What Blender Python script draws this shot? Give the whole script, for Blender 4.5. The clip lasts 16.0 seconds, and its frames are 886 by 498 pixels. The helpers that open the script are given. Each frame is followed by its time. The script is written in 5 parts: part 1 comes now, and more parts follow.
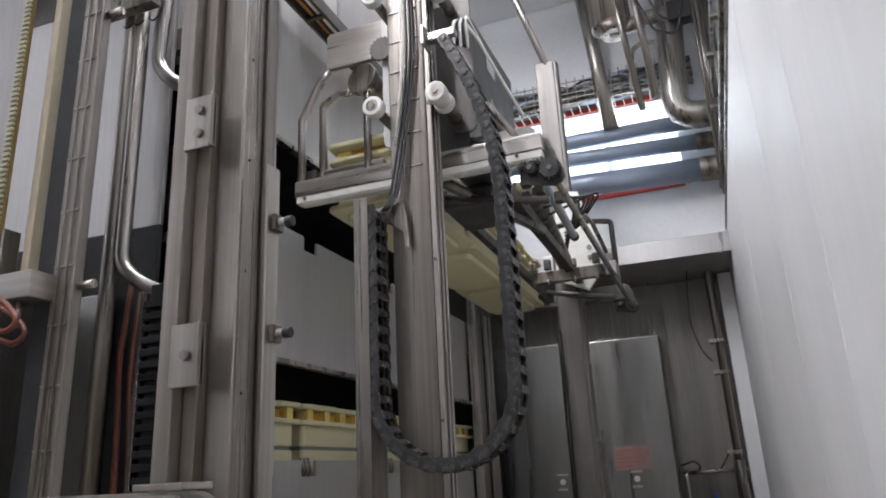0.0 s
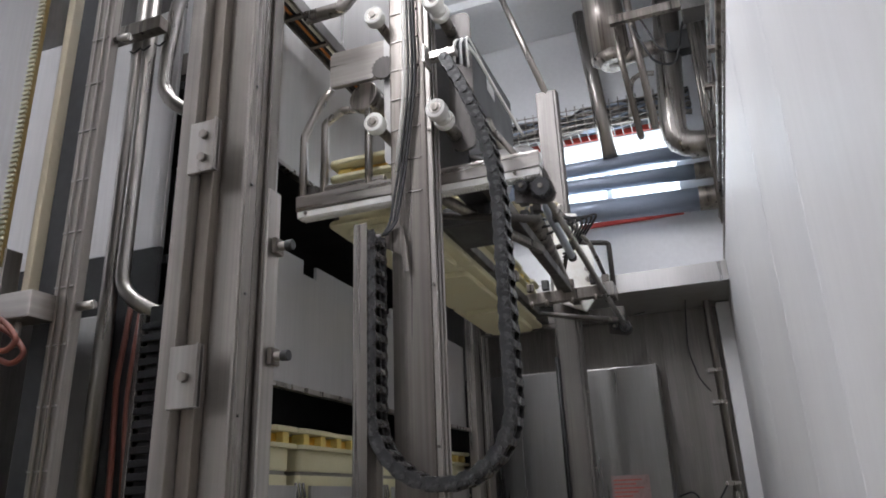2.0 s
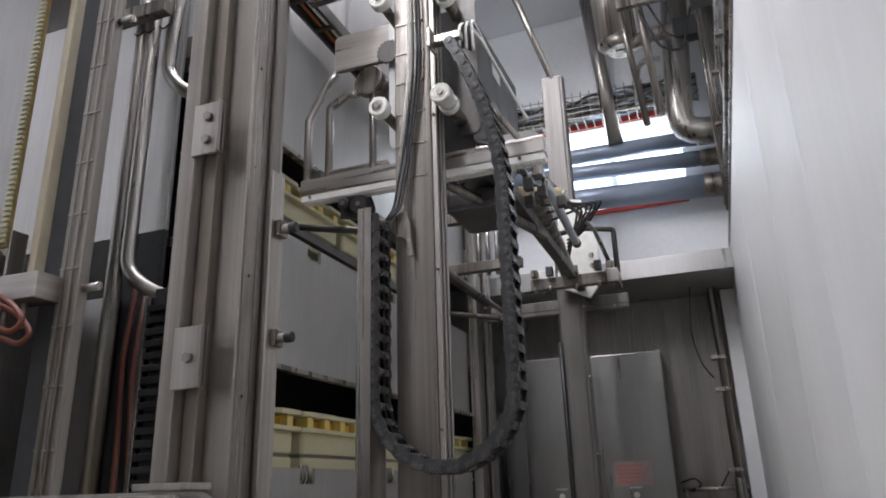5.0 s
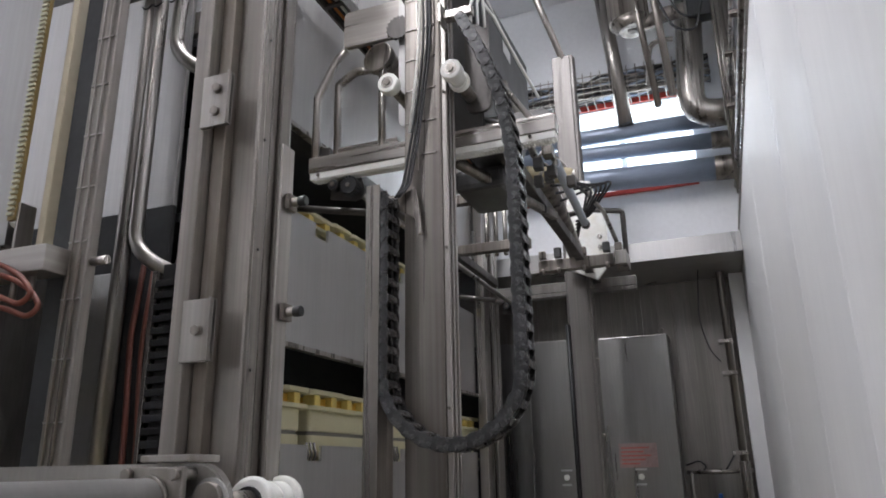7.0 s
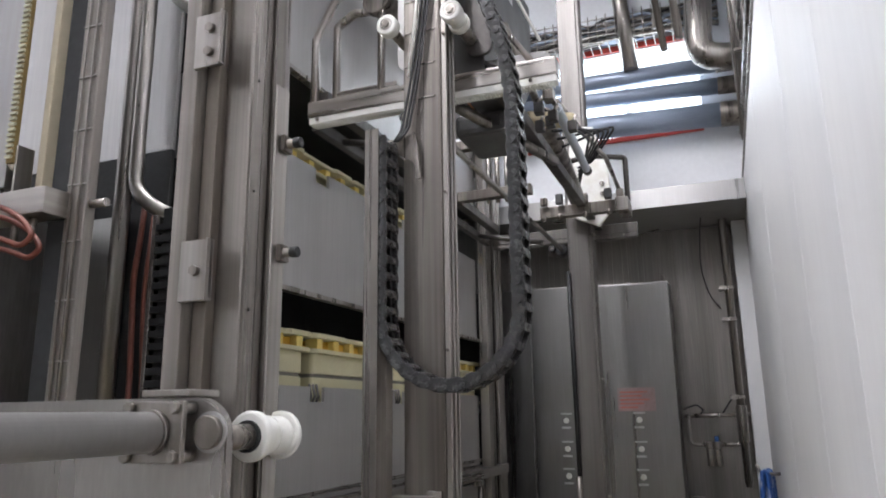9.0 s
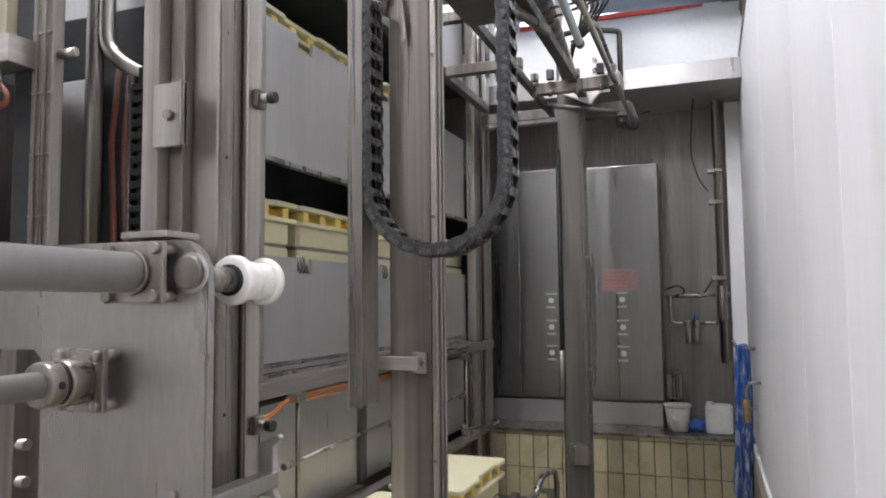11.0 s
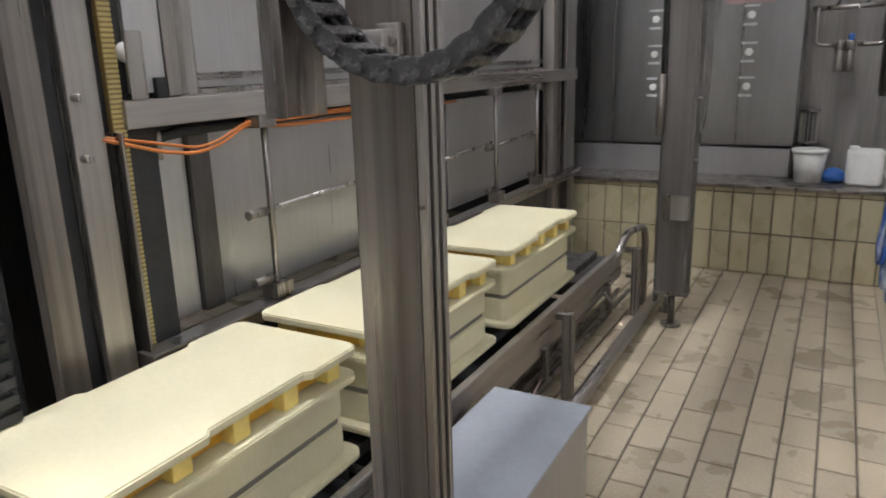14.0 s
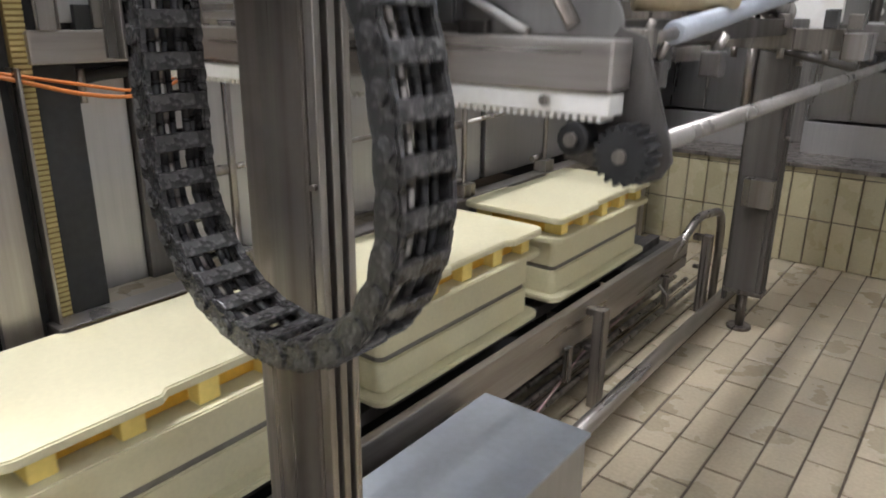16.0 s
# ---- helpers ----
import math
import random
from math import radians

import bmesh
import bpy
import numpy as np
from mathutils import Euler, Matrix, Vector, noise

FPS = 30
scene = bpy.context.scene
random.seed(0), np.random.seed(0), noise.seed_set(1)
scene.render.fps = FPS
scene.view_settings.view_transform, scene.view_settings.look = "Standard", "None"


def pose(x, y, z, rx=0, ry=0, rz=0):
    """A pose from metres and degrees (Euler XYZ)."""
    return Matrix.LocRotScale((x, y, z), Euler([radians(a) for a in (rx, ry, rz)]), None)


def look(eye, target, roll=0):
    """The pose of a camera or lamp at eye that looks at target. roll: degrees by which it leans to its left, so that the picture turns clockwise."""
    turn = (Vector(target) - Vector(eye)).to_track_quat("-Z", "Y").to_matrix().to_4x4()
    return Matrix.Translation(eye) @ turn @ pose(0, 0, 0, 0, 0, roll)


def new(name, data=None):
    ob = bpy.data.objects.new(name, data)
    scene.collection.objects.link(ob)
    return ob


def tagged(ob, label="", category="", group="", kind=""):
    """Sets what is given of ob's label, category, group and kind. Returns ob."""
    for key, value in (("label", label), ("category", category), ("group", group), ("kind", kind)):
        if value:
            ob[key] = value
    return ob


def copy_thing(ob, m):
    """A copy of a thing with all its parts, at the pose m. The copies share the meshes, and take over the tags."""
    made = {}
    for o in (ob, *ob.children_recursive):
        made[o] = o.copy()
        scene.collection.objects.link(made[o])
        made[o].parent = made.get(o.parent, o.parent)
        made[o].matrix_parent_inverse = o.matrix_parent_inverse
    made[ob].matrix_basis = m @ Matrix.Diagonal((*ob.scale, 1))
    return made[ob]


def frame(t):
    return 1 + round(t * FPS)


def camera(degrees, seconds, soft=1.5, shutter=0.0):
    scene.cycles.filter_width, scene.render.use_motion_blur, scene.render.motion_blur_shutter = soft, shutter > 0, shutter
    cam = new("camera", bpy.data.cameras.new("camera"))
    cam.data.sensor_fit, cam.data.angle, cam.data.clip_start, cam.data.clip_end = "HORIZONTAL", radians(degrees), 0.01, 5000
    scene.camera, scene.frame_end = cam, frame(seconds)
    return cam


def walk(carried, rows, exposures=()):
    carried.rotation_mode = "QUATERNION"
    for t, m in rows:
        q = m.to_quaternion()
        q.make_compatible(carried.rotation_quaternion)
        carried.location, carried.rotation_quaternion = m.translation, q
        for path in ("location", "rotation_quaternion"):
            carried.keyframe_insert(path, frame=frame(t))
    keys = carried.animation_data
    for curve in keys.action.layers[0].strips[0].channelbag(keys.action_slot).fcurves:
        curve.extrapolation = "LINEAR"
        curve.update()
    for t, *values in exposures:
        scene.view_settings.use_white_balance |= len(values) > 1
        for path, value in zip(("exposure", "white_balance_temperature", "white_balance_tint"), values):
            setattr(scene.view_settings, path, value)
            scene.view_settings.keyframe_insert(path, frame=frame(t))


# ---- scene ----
cam = camera(63.7, 16.0, soft=1.8, shutter=0.4)
PATH = [
    (0, (-0.041, 0.066, 1.463), (-0.691, 1.859, 2.065), -2.9),
    (0.5, (-0.035, 0.059, 1.461), (-0.673, 1.841, 2.108), -2.7),
    (1, (-0.038, 0.06, 1.461), (-0.669, 1.841, 2.117), -2.5),
    (1.5, (-0.035, 0.056, 1.459), (-0.673, 1.832, 2.122), -2.5),
    (2, (-0.035, 0.056, 1.459), (-0.673, 1.829, 2.129), -2.2),
    (2.5, (-0.033, 0.054, 1.458), (-0.672, 1.826, 2.13), -2.1),
    (3, (-0.028, 0.05, 1.456), (-0.673, 1.822, 2.124), -1.9),
    (3.5, (-0.028, 0.051, 1.455), (-0.677, 1.823, 2.117), -1.8),
    (4, (-0.026, 0.049, 1.454), (-0.679, 1.827, 2.099), -1.8),
    (6.5, (-0.046, 0.071, 1.45), (-0.715, 1.85, 2.072), -1.2),
    (7, (-0.045, 0.069, 1.446), (-0.724, 1.855, 2.034), -1.0),
    (7.5, (-0.045, 0.07, 1.443), (-0.728, 1.865, 2.001), -1.0),
    (8, (-0.041, 0.069, 1.442), (-0.728, 1.868, 1.982), -1.0),
    (10.5, (-0.019, 0.078, 1.395), (-0.731, 1.934, 1.615), -0.6),
    (11, (-0.031, 0.099, 1.37), (-0.729, 1.968, 1.517), -0.6),
    (11.5, (-0.048, 0.156, 1.313), (-0.737, 2.032, 1.388), -0.8),
    (12, (-0.065, 0.279, 1.251), (-0.83, 2.125, 1.164), -0.9),
    (12.5, (-0.074, 0.375, 1.228), (-0.885, 2.188, 0.99), -0.8),
    (13, (-0.108, 0.526, 1.212), (-0.94, 2.301, 0.82), -0.8),
    (13.5, (-0.135, 0.685, 1.195), (-0.983, 2.432, 0.717), -1.1),
    (14, (-0.155, 0.92, 1.179), (-1.09, 2.612, 0.666), -1.6),
    (14.5, (-0.136, 1.085, 1.17), (-1.223, 2.673, 0.625), -0.3),
    (15, (-0.134, 1.219, 1.147), (-1.263, 2.772, 0.585), 0.4),
    (15.5, (-0.12, 1.309, 1.146), (-1.252, 2.847, 0.549), -0.2),
    (16, (-0.088, 1.317, 1.154), (-1.244, 2.822, 0.523), 0.6),
]
walk(cam, [(t, look(eye, target, roll)) for t, eye, target, roll in PATH], exposures=[(0, -0.4), (0.7, -0.54), (4, -0.55), (6.5, -0.6), (7.2, -0.49), (8.2, -0.23), (10.5, 0.15), (11.5, 0.41), (12.5, 0.38), (13.5, 0.47), (14.5, 0.54), (16, 0.57)])

# ------------------------------------------------------------------ world and lights
world = bpy.data.worlds.new("world")
scene.world = world
world.use_nodes = True
world.node_tree.nodes["Background"].inputs[0].default_value = (0.75, 0.85, 1.0, 1)
world.node_tree.nodes["Background"].inputs[1].default_value = 0.05


def area_lamp(name, m, sx, sy, watts, colour):
    data = bpy.data.lights.new(name, "AREA")
    data.shape, data.size, data.size_y, data.energy, data.color = "RECTANGLE", sx, sy, watts, colour
    ob = new(name, data)
    ob.matrix_world = m
    return ob


# daylight through the high window of the back wall, and the tube lights under the ceiling
area_lamp("window_light", look((-0.57, 4.975, 3.7), (-0.57, 1.0, 2.6)), 1.25, 0.5, 14, (0.86, 0.93, 1.0))
LAMPS = ((-1.6, -0.45, 44), (-1.1, 1.1, 55), (-1.05, 2.7, 52))
for lx, ly, watts in LAMPS:
    area_lamp("tube_light", pose(lx, ly, 4.69), 0.1, 1.3, watts * 0.84, (0.945, 0.945, 1.0))
    area_lamp("tube_light_up", pose(lx, ly, 4.81, 180), 0.1, 1.3, watts * 1.4, (0.945, 0.945, 1.0))

# ------------------------------------------------------------------ materials


def material(name, colour, rough=0.5, metal=0.0, vary=0.12, scale=6.0, stretch=(1, 1, 1), bump=0.05, fine=60.0, rvary=0.12, dirt=None, dirt_amount=0.0, dirt_scale=2.0, dirt_low=0.5, emit=0.0, piece=0.0, placed=False):
    """A surface with grain at two scales, optional stains, and a small shift from piece to piece."""
    m = bpy.data.materials.new(name)
    m.use_nodes = True
    n, l = m.node_tree.nodes, m.node_tree.links
    b = n["Principled BSDF"]
    co = n.new("ShaderNodeTexCoord")
    mp = n.new("ShaderNodeMapping")
    mp.inputs["Scale"].default_value = stretch
    if placed:
        geo = n.new("ShaderNodeNewGeometry")
        l.new(geo.outputs["Position"], mp.inputs[0])
    else:
        l.new(co.outputs["Object"], mp.inputs[0])
    big = n.new("ShaderNodeTexNoise")
    big.inputs["Scale"].default_value, big.inputs["Detail"].default_value = scale, 5
    small = n.new("ShaderNodeTexNoise")
    small.inputs["Scale"].default_value, small.inputs["Detail"].default_value = fine, 3
    l.new(mp.outputs[0], big.inputs[0])
    l.new(mp.outputs[0], small.inputs[0])
    add = n.new("ShaderNodeMath")
    add.operation = "ADD"
    l.new(big.outputs[0], add.inputs[0])
    l.new(small.outputs[0], add.inputs[1])
    span = n.new("ShaderNodeMapRange")
    span.inputs["From Min"].default_value, span.inputs["From Max"].default_value = 0.65, 1.35
    span.inputs["To Min"].default_value, span.inputs["To Max"].default_value = 1 - vary, 1 + vary
    l.new(add.outputs[0], span.inputs[0])
    last = span.outputs[0]
    if piece:
        info = n.new("ShaderNodeObjectInfo")
        pr = n.new("ShaderNodeMapRange")
        pr.inputs["To Min"].default_value, pr.inputs["To Max"].default_value = 1 - piece, 1 + piece
        l.new(info.outputs["Random"], pr.inputs[0])
        mul = n.new("ShaderNodeMath")
        mul.operation = "MULTIPLY"
        l.new(last, mul.inputs[0])
        l.new(pr.outputs[0], mul.inputs[1])
        last = mul.outputs[0]
    vec = n.new("ShaderNodeVectorMath")
    vec.operation = "SCALE"
    vec.inputs[0].default_value = colour
    l.new(last, vec.inputs["Scale"])
    colour_out = vec.outputs[0]
    if dirt:
        dn = n.new("ShaderNodeTexNoise")
        dn.inputs["Scale"].default_value, dn.inputs["Detail"].default_value = dirt_scale, 6
        l.new(mp.outputs[0], dn.inputs[0])
        ramp = n.new("ShaderNodeMapRange")
        ramp.inputs["From Min"].default_value, ramp.inputs["From Max"].default_value = dirt_low, dirt_low + 0.25
        ramp.inputs["To Max"].default_value = dirt_amount
        l.new(dn.outputs[0], ramp.inputs[0])
        mix = n.new("ShaderNodeMix")
        mix.data_type = "RGBA"
        mix.inputs["B"].default_value = (*dirt, 1)
        l.new(ramp.outputs[0], mix.inputs["Factor"])
        l.new(colour_out, mix.inputs[6])
        mix.inputs[7].default_value = (*dirt, 1)
        colour_out = mix.outputs[2]
    l.new(colour_out, b.inputs["Base Color"])
    rr = n.new("ShaderNodeMapRange")
    rr.inputs["From Min"].default_value, rr.inputs["From Max"].default_value = 0.3, 0.7
    rr.inputs["To Min"].default_value, rr.inputs["To Max"].default_value = max(0.03, rough - rvary), min(1, rough + rvary)
    l.new(big.outputs[0], rr.inputs[0])
    l.new(rr.outputs[0], b.inputs["Roughness"])
    b.inputs["Metallic"].default_value = metal
    if bump:
        bp = n.new("ShaderNodeBump")
        bp.inputs["Strength"].default_value, bp.inputs["Distance"].default_value = bump, 0.004
        l.new(add.outputs[0], bp.inputs["Height"])
        l.new(bp.outputs[0], b.inputs["Normal"])
    if emit:
        b.inputs["Emission Color"].default_value = (*colour, 1)
        b.inputs["Emission Strength"].default_value = emit
    return m


STEEL = material("brushed_steel", (0.36, 0.334, 0.308), 0.33, 0.88, 0.16, 2.4, (12, 12, 0.22), 0.03, 9, 0.14, (0.13, 0.112, 0.096), 0.7, 0.9, 0.45)
PANEL = material("steel_sheet", (0.47, 0.46, 0.45), 0.36, 0.7, 0.08, 2.0, (3, 3, 0.12), 0.008, 40, 0.1, (0.31, 0.3, 0.29), 0.55, 1.0)
WORN = material("worn_steel", (0.255, 0.229, 0.205), 0.38, 0.65, 0.26, 2.4, (14, 14, 0.2), 0.04, 8, 0.18, (0.05, 0.04, 0.032), 0.85, 1.1, 0.42)
STEELH = material("brushed_steel_lengthwise", (0.4, 0.372, 0.345), 0.34, 0.88, 0.14, 2.4, (0.6, 0.6, 12), 0.025, 9, 0.14, (0.19, 0.165, 0.145), 0.6, 1.0)
SATIN = material("satin_steel", (0.32, 0.3, 0.28), 0.32, 0.85, 0.1, 3, (3, 3, 0.6), 0.015, 40, 0.12, (0.18, 0.165, 0.15), 0.6, 1.2, 0.45)
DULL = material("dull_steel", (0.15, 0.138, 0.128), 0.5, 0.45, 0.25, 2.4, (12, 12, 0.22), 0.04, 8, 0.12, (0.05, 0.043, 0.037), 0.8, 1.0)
DARKRED = material("dark_red_hose", (0.13, 0.032, 0.018), 0.5, 0, 0.2, 10)
BROWNED = material("browned_steel", (0.17, 0.145, 0.12), 0.45, 0.5, 0.22, 5, (4, 4, 0.2), 0.05, 36, 0.14, (0.08, 0.065, 0.05), 0.7, 2.0)
POLISHED = material("polished_steel", (0.34, 0.32, 0.3), 0.34, 0.92, 0.16, 4, (6, 6, 0.4), 0.02, 20, 0.1, (0.13, 0.115, 0.1), 0.65, 1.6, 0.45)
TAN = material("stained_plastic", (0.5, 0.42, 0.27), 0.5, 0, 0.15, 14, (1, 1, 1), 0.06, 80, 0.1, (0.3, 0.23, 0.13), 0.5, 18)
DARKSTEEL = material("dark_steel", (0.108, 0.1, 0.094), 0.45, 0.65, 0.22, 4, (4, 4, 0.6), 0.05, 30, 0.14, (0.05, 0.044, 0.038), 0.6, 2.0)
CABINET = material("cabinet_steel", (0.29, 0.28, 0.272), 0.34, 0.88, 0.1, 1.6, (4, 4, 0.2), 0.015, 20, 0.12, (0.19, 0.183, 0.176), 0.5, 0.8)
RIBWALL = material("ribbed_wall_sheet", (0.23, 0.212, 0.195), 0.5, 0.45, 0.25, 2.4, (9, 9, 0.25), 0.05, 14, 0.12, (0.1, 0.085, 0.07), 0.65, 0.9)
CREAM = material("cream_plastic", (0.66, 0.617, 0.415), 0.66, 0, 0.06, 4, (1, 1, 1), 0.03, 120, 0.1, (0.64, 0.56, 0.32), 0.4, 5.0)
AMBER = material("amber_plastic", (0.72, 0.4, 0.04), 0.45, 0, 0.15, 8, (1, 1, 1), 0.05, 90)
YELLOW = material("yellow_plastic", (0.84, 0.66, 0.2), 0.5, 0, 0.1, 8, (1, 1, 1), 0.05, 90)
# grey that paints the shade in the gap between stacked moulds
GAPSHADE = material("grey_gap_shade", (0.2, 0.185, 0.155), 0.6, 0, 0.15, 12)
WHITEPL = material("white_plastic", (0.78, 0.77, 0.73), 0.45, 0, 0.06, 9, (1, 1, 1), 0.05, 80, 0.1, (0.55, 0.48, 0.36), 0.4, 12)
BLACK = material("black_plastic", (0.012, 0.012, 0.013), 0.5, 0, 0.3, 20, (1, 1, 1), 0.1, 150, 0.15)
CHAIN = material("grey_black_plastic", (0.03, 0.029, 0.029), 0.26, 0, 0.4, 25, (1, 1, 1), 0.3, 160, 0.15, (0.24, 0.232, 0.228), 0.45, 110)
# near-black: paints the shade inside racks and slots, also colours small black parts
DARK = material("near_black_shade_and_parts", (0.02, 0.02, 0.021), 0.7, 0, 0.3, 4)
DRIVE = material("dark_grey_paint", (0.075, 0.074, 0.075), 0.5, 0.1, 0.2, 5, (2, 2, 1), 0.04, 40, 0.12, (0.045, 0.043, 0.04), 0.6, 3.0)
WALLWHITE = material("white_wall_panel", (0.87, 0.87, 0.87), 0.5, 0, 0.03, 1.5, (1, 2.2, 0.3), 0.03, 14, 0.1, (0.74, 0.75, 0.77), 0.45, 1.3)
PAINT = material("white_paint", (0.82, 0.83, 0.85), 0.6, 0, 0.05, 2, (1, 1, 1), 0.05, 30)
KERB = material("beige_paint", (0.46, 0.4, 0.29), 0.5, 0, 0.08, 3, (1, 1, 1), 0.05, 40, 0.1, (0.34, 0.29, 0.21), 0.4, 3)
TILE = material("cream_tile", (0.45, 0.382, 0.27), 0.34, 0, 0.14, 5, (1, 1, 1), 0.06, 90, 0.14, (0.37, 0.308, 0.216), 0.1, 2.2, piece=0.13, placed=True)
WALLTILE = material("yellow_tile", (0.45, 0.4, 0.255), 0.3, 0, 0.08, 7, (1, 1, 1), 0.04, 90, 0.1, (0.33, 0.275, 0.165), 0.4, 3.5, piece=0.1, placed=True)
GROUT = material("dark_grout", (0.13, 0.1, 0.075), 0.8, 0, 0.25, 12, (1, 1, 1), 0.2, 90)
ORANGE = material("orange_cable", (0.5, 0.16, 0.035), 0.5, 0, 0.15, 10)
RED = material("red_paint", (0.55, 0.06, 0.04), 0.5, 0, 0.12, 8)
BLUE = material("blue_hose", (0.03, 0.12, 0.38), 0.4, 0, 0.15, 20, (1, 1, 1), 0.05, 120)
HOSE = material("blue_white_hose", (0.025, 0.1, 0.34), 0.35, 0, 0.15, 20, (14, 14, 4), 0.05, 60, dirt=(0.85, 0.87, 0.9), dirt_amount=1.0, dirt_scale=2.2)
BRASS = material("tarnished_brass", (0.34, 0.25, 0.13), 0.4, 0.8, 0.2, 20)
LIGHTBLUE = material("pale_blue_rubber", (0.35, 0.45, 0.6), 0.5, 0, 0.1, 10)
PINK = material("faded_red_sticker", (0.37, 0.25, 0.24), 0.6, 0, 0.2, 18, dirt=(0.28, 0.24, 0.23), dirt_amount=0.6, dirt_scale=9)
WHITE = material("white_label", (0.55, 0.55, 0.54), 0.6, 0, 0.15, 20)
FADED = material("faded_red_print", (0.5, 0.13, 0.11), 0.6, 0, 0.2, 20, dirt=(0.34, 0.22, 0.21), dirt_amount=0.6, dirt_scale=25)
GLOW = material("daylight_glass", (0.85, 0.94, 1.0), 0.2, 0, 0.02, 2, bump=0, emit=3.2)
PIPEBLUE = material("blue_grey_pipe", (0.27, 0.315, 0.395), 0.36, 0.3, 0.1, 4, (0.3, 2, 2), 0.03, 50)
# pale bluish steel, tinted for the white wall's reflection on the box lid
SHEENSTEEL = material("sheen_tinted_steel", (0.46, 0.5, 0.56), 0.42, 0.35, 0.08, 5, (1, 1, 1), 0.03, 60, 0.1, (0.36, 0.38, 0.42), 0.5, 4)
BELT = material("yellow_belt", (0.2, 0.135, 0.04), 0.6, 0, 0.12, 20)
BELTTOOTH = material("yellow_belt_teeth", (0.42, 0.335, 0.14), 0.6, 0, 0.15, 20)
BELTPALE = material("pale_belt_teeth", (0.36, 0.335, 0.23), 0.6, 0, 0.12, 20)

# ------------------------------------------------------------------ mesh tools
ORIGIN = {}


def bx(bm, x0, x1, y0, y1, z0, z1, bevel=0.0, m=None, mat=0):
    vs = bmesh.ops.create_cube(bm, size=1)["verts"]
    bmesh.ops.scale(bm, vec=(abs(x1 - x0), abs(y1 - y0), abs(z1 - z0)), verts=vs)
    bmesh.ops.translate(bm, vec=((x0 + x1) / 2, (y0 + y1) / 2, (z0 + z1) / 2), verts=vs)
    if m is not None:
        bmesh.ops.transform(bm, matrix=m, verts=vs)
    faces = {f for v in vs for f in v.link_faces}
    for f in faces:
        f.material_index = mat
    if bevel:
        bmesh.ops.bevel(bm, geom=list({e for v in vs for e in v.link_edges}), offset=bevel, segments=2, affect="EDGES", profile=0.6)


def cy(bm, p, q, r, n=20, r2=None, bevel=0.0, mat=0):
    p, q = Vector(p), Vector(q)
    d = q - p
    m = Matrix.Translation((p + q) / 2) @ d.to_track_quat("Z", "Y").to_matrix().to_4x4()
    vs = bmesh.ops.create_cone(bm, cap_ends=True, segments=n, radius1=r, radius2=r if r2 is None else r2, depth=d.length, matrix=m)["verts"]
    faces = {f for v in vs for f in v.link_faces}
    for f in faces:
        f.material_index = mat
        f.smooth = len(f.verts) == 4
    if bevel:
        caps = [f for f in faces if len(f.verts) > 4]
        bmesh.ops.bevel(bm, geom=list({e for f in caps for e in f.edges}), offset=bevel, segments=2, affect="EDGES", profile=0.5)


def tube(bm, pts, r, n=10, round_at=0.0, mat=0):
    """A tube along a line of points, whose corners are rounded off."""
    pts = [Vector(p) for p in pts]
    if round_at and len(pts) > 2:
        out = [pts[0]]
        for a, b, c in zip(pts, pts[1:], pts[2:]):
            k = min(round_at, (a - b).length * 0.45, (c - b).length * 0.45)
            s, e = b + (a - b).normalized() * k, b + (c - b).normalized() * k
            out += [s.lerp(b, u).lerp(b.lerp(e, u), u) for u in (0, 0.25, 0.5, 0.75, 1)]
        pts = out + [pts[-1]]
    rings, side = [], None
    for i, p in enumerate(pts):
        d = (pts[min(i + 1, len(pts) - 1)] - pts[max(i - 1, 0)]).normalized()
        if side is None:
            side = d.orthogonal().normalized()
        side = (side - d * side.dot(d)).normalized()
        up = d.cross(side)
        rings.append([bm.verts.new(p + r * (math.cos(a) * side + math.sin(a) * up)) for a in [2 * math.pi * k / n for k in range(n)]])
    for a, b in zip(rings, rings[1:]):
        for k in range(n):
            f = bm.faces.new((a[k], a[(k + 1) % n], b[(k + 1) % n], b[k]))
            f.smooth, f.material_index = True, mat
    for ring in (rings[0][::-1], rings[-1]):
        bm.faces.new(ring).material_index = mat


def slab(bm, outline, axis, at, thick, bevel=0.0, mat=0):
    """A plate: an outline in the two other axes, thick along the given axis from at."""
    def place(a, b, c):
        return {"x": (c, a, b), "y": (a, c, b), "z": (a, b, c)}[axis]
    low = [bm.verts.new(place(a, b, at)) for a, b in outline]
    high = [bm.verts.new(place(a, b, at + thick)) for a, b in outline]
    n = len(outline)
    faces = [bm.faces.new(low), bm.faces.new(high[::-1])]
    for k in range(n):
        faces.append(bm.faces.new((low[k], high[k], high[(k + 1) % n], low[(k + 1) % n])))
    bmesh.ops.recalc_face_normals(bm, faces=faces)
    for f in faces:
        f.material_index = mat
    if bevel:
        bmesh.ops.bevel(bm, geom=list({e for f in faces[:2] for e in f.edges}), offset=bevel, segments=2, affect="EDGES")


def rounded(a0, a1, b0, b1, r, corners="1111", n=6):
    """An outline: a rectangle with its corners (low-low, high-low, high-high, low-high) rounded where marked."""
    out = []
    for k, (ca, cb, sa, sb) in enumerate(((a0, b0, 1, 1), (a1, b0, -1, 1), (a1, b1, -1, -1), (a0, b1, 1, -1))):
        if corners[k] == "0":
            out.append((ca, cb))
            continue
        start = math.pi + k * math.pi / 2
        for i in range(n + 1):
            t = start + i / n * math.pi / 2
            out.append((ca + sa * r + r * math.cos(t), cb + sb * r + r * math.sin(t)))
    return out


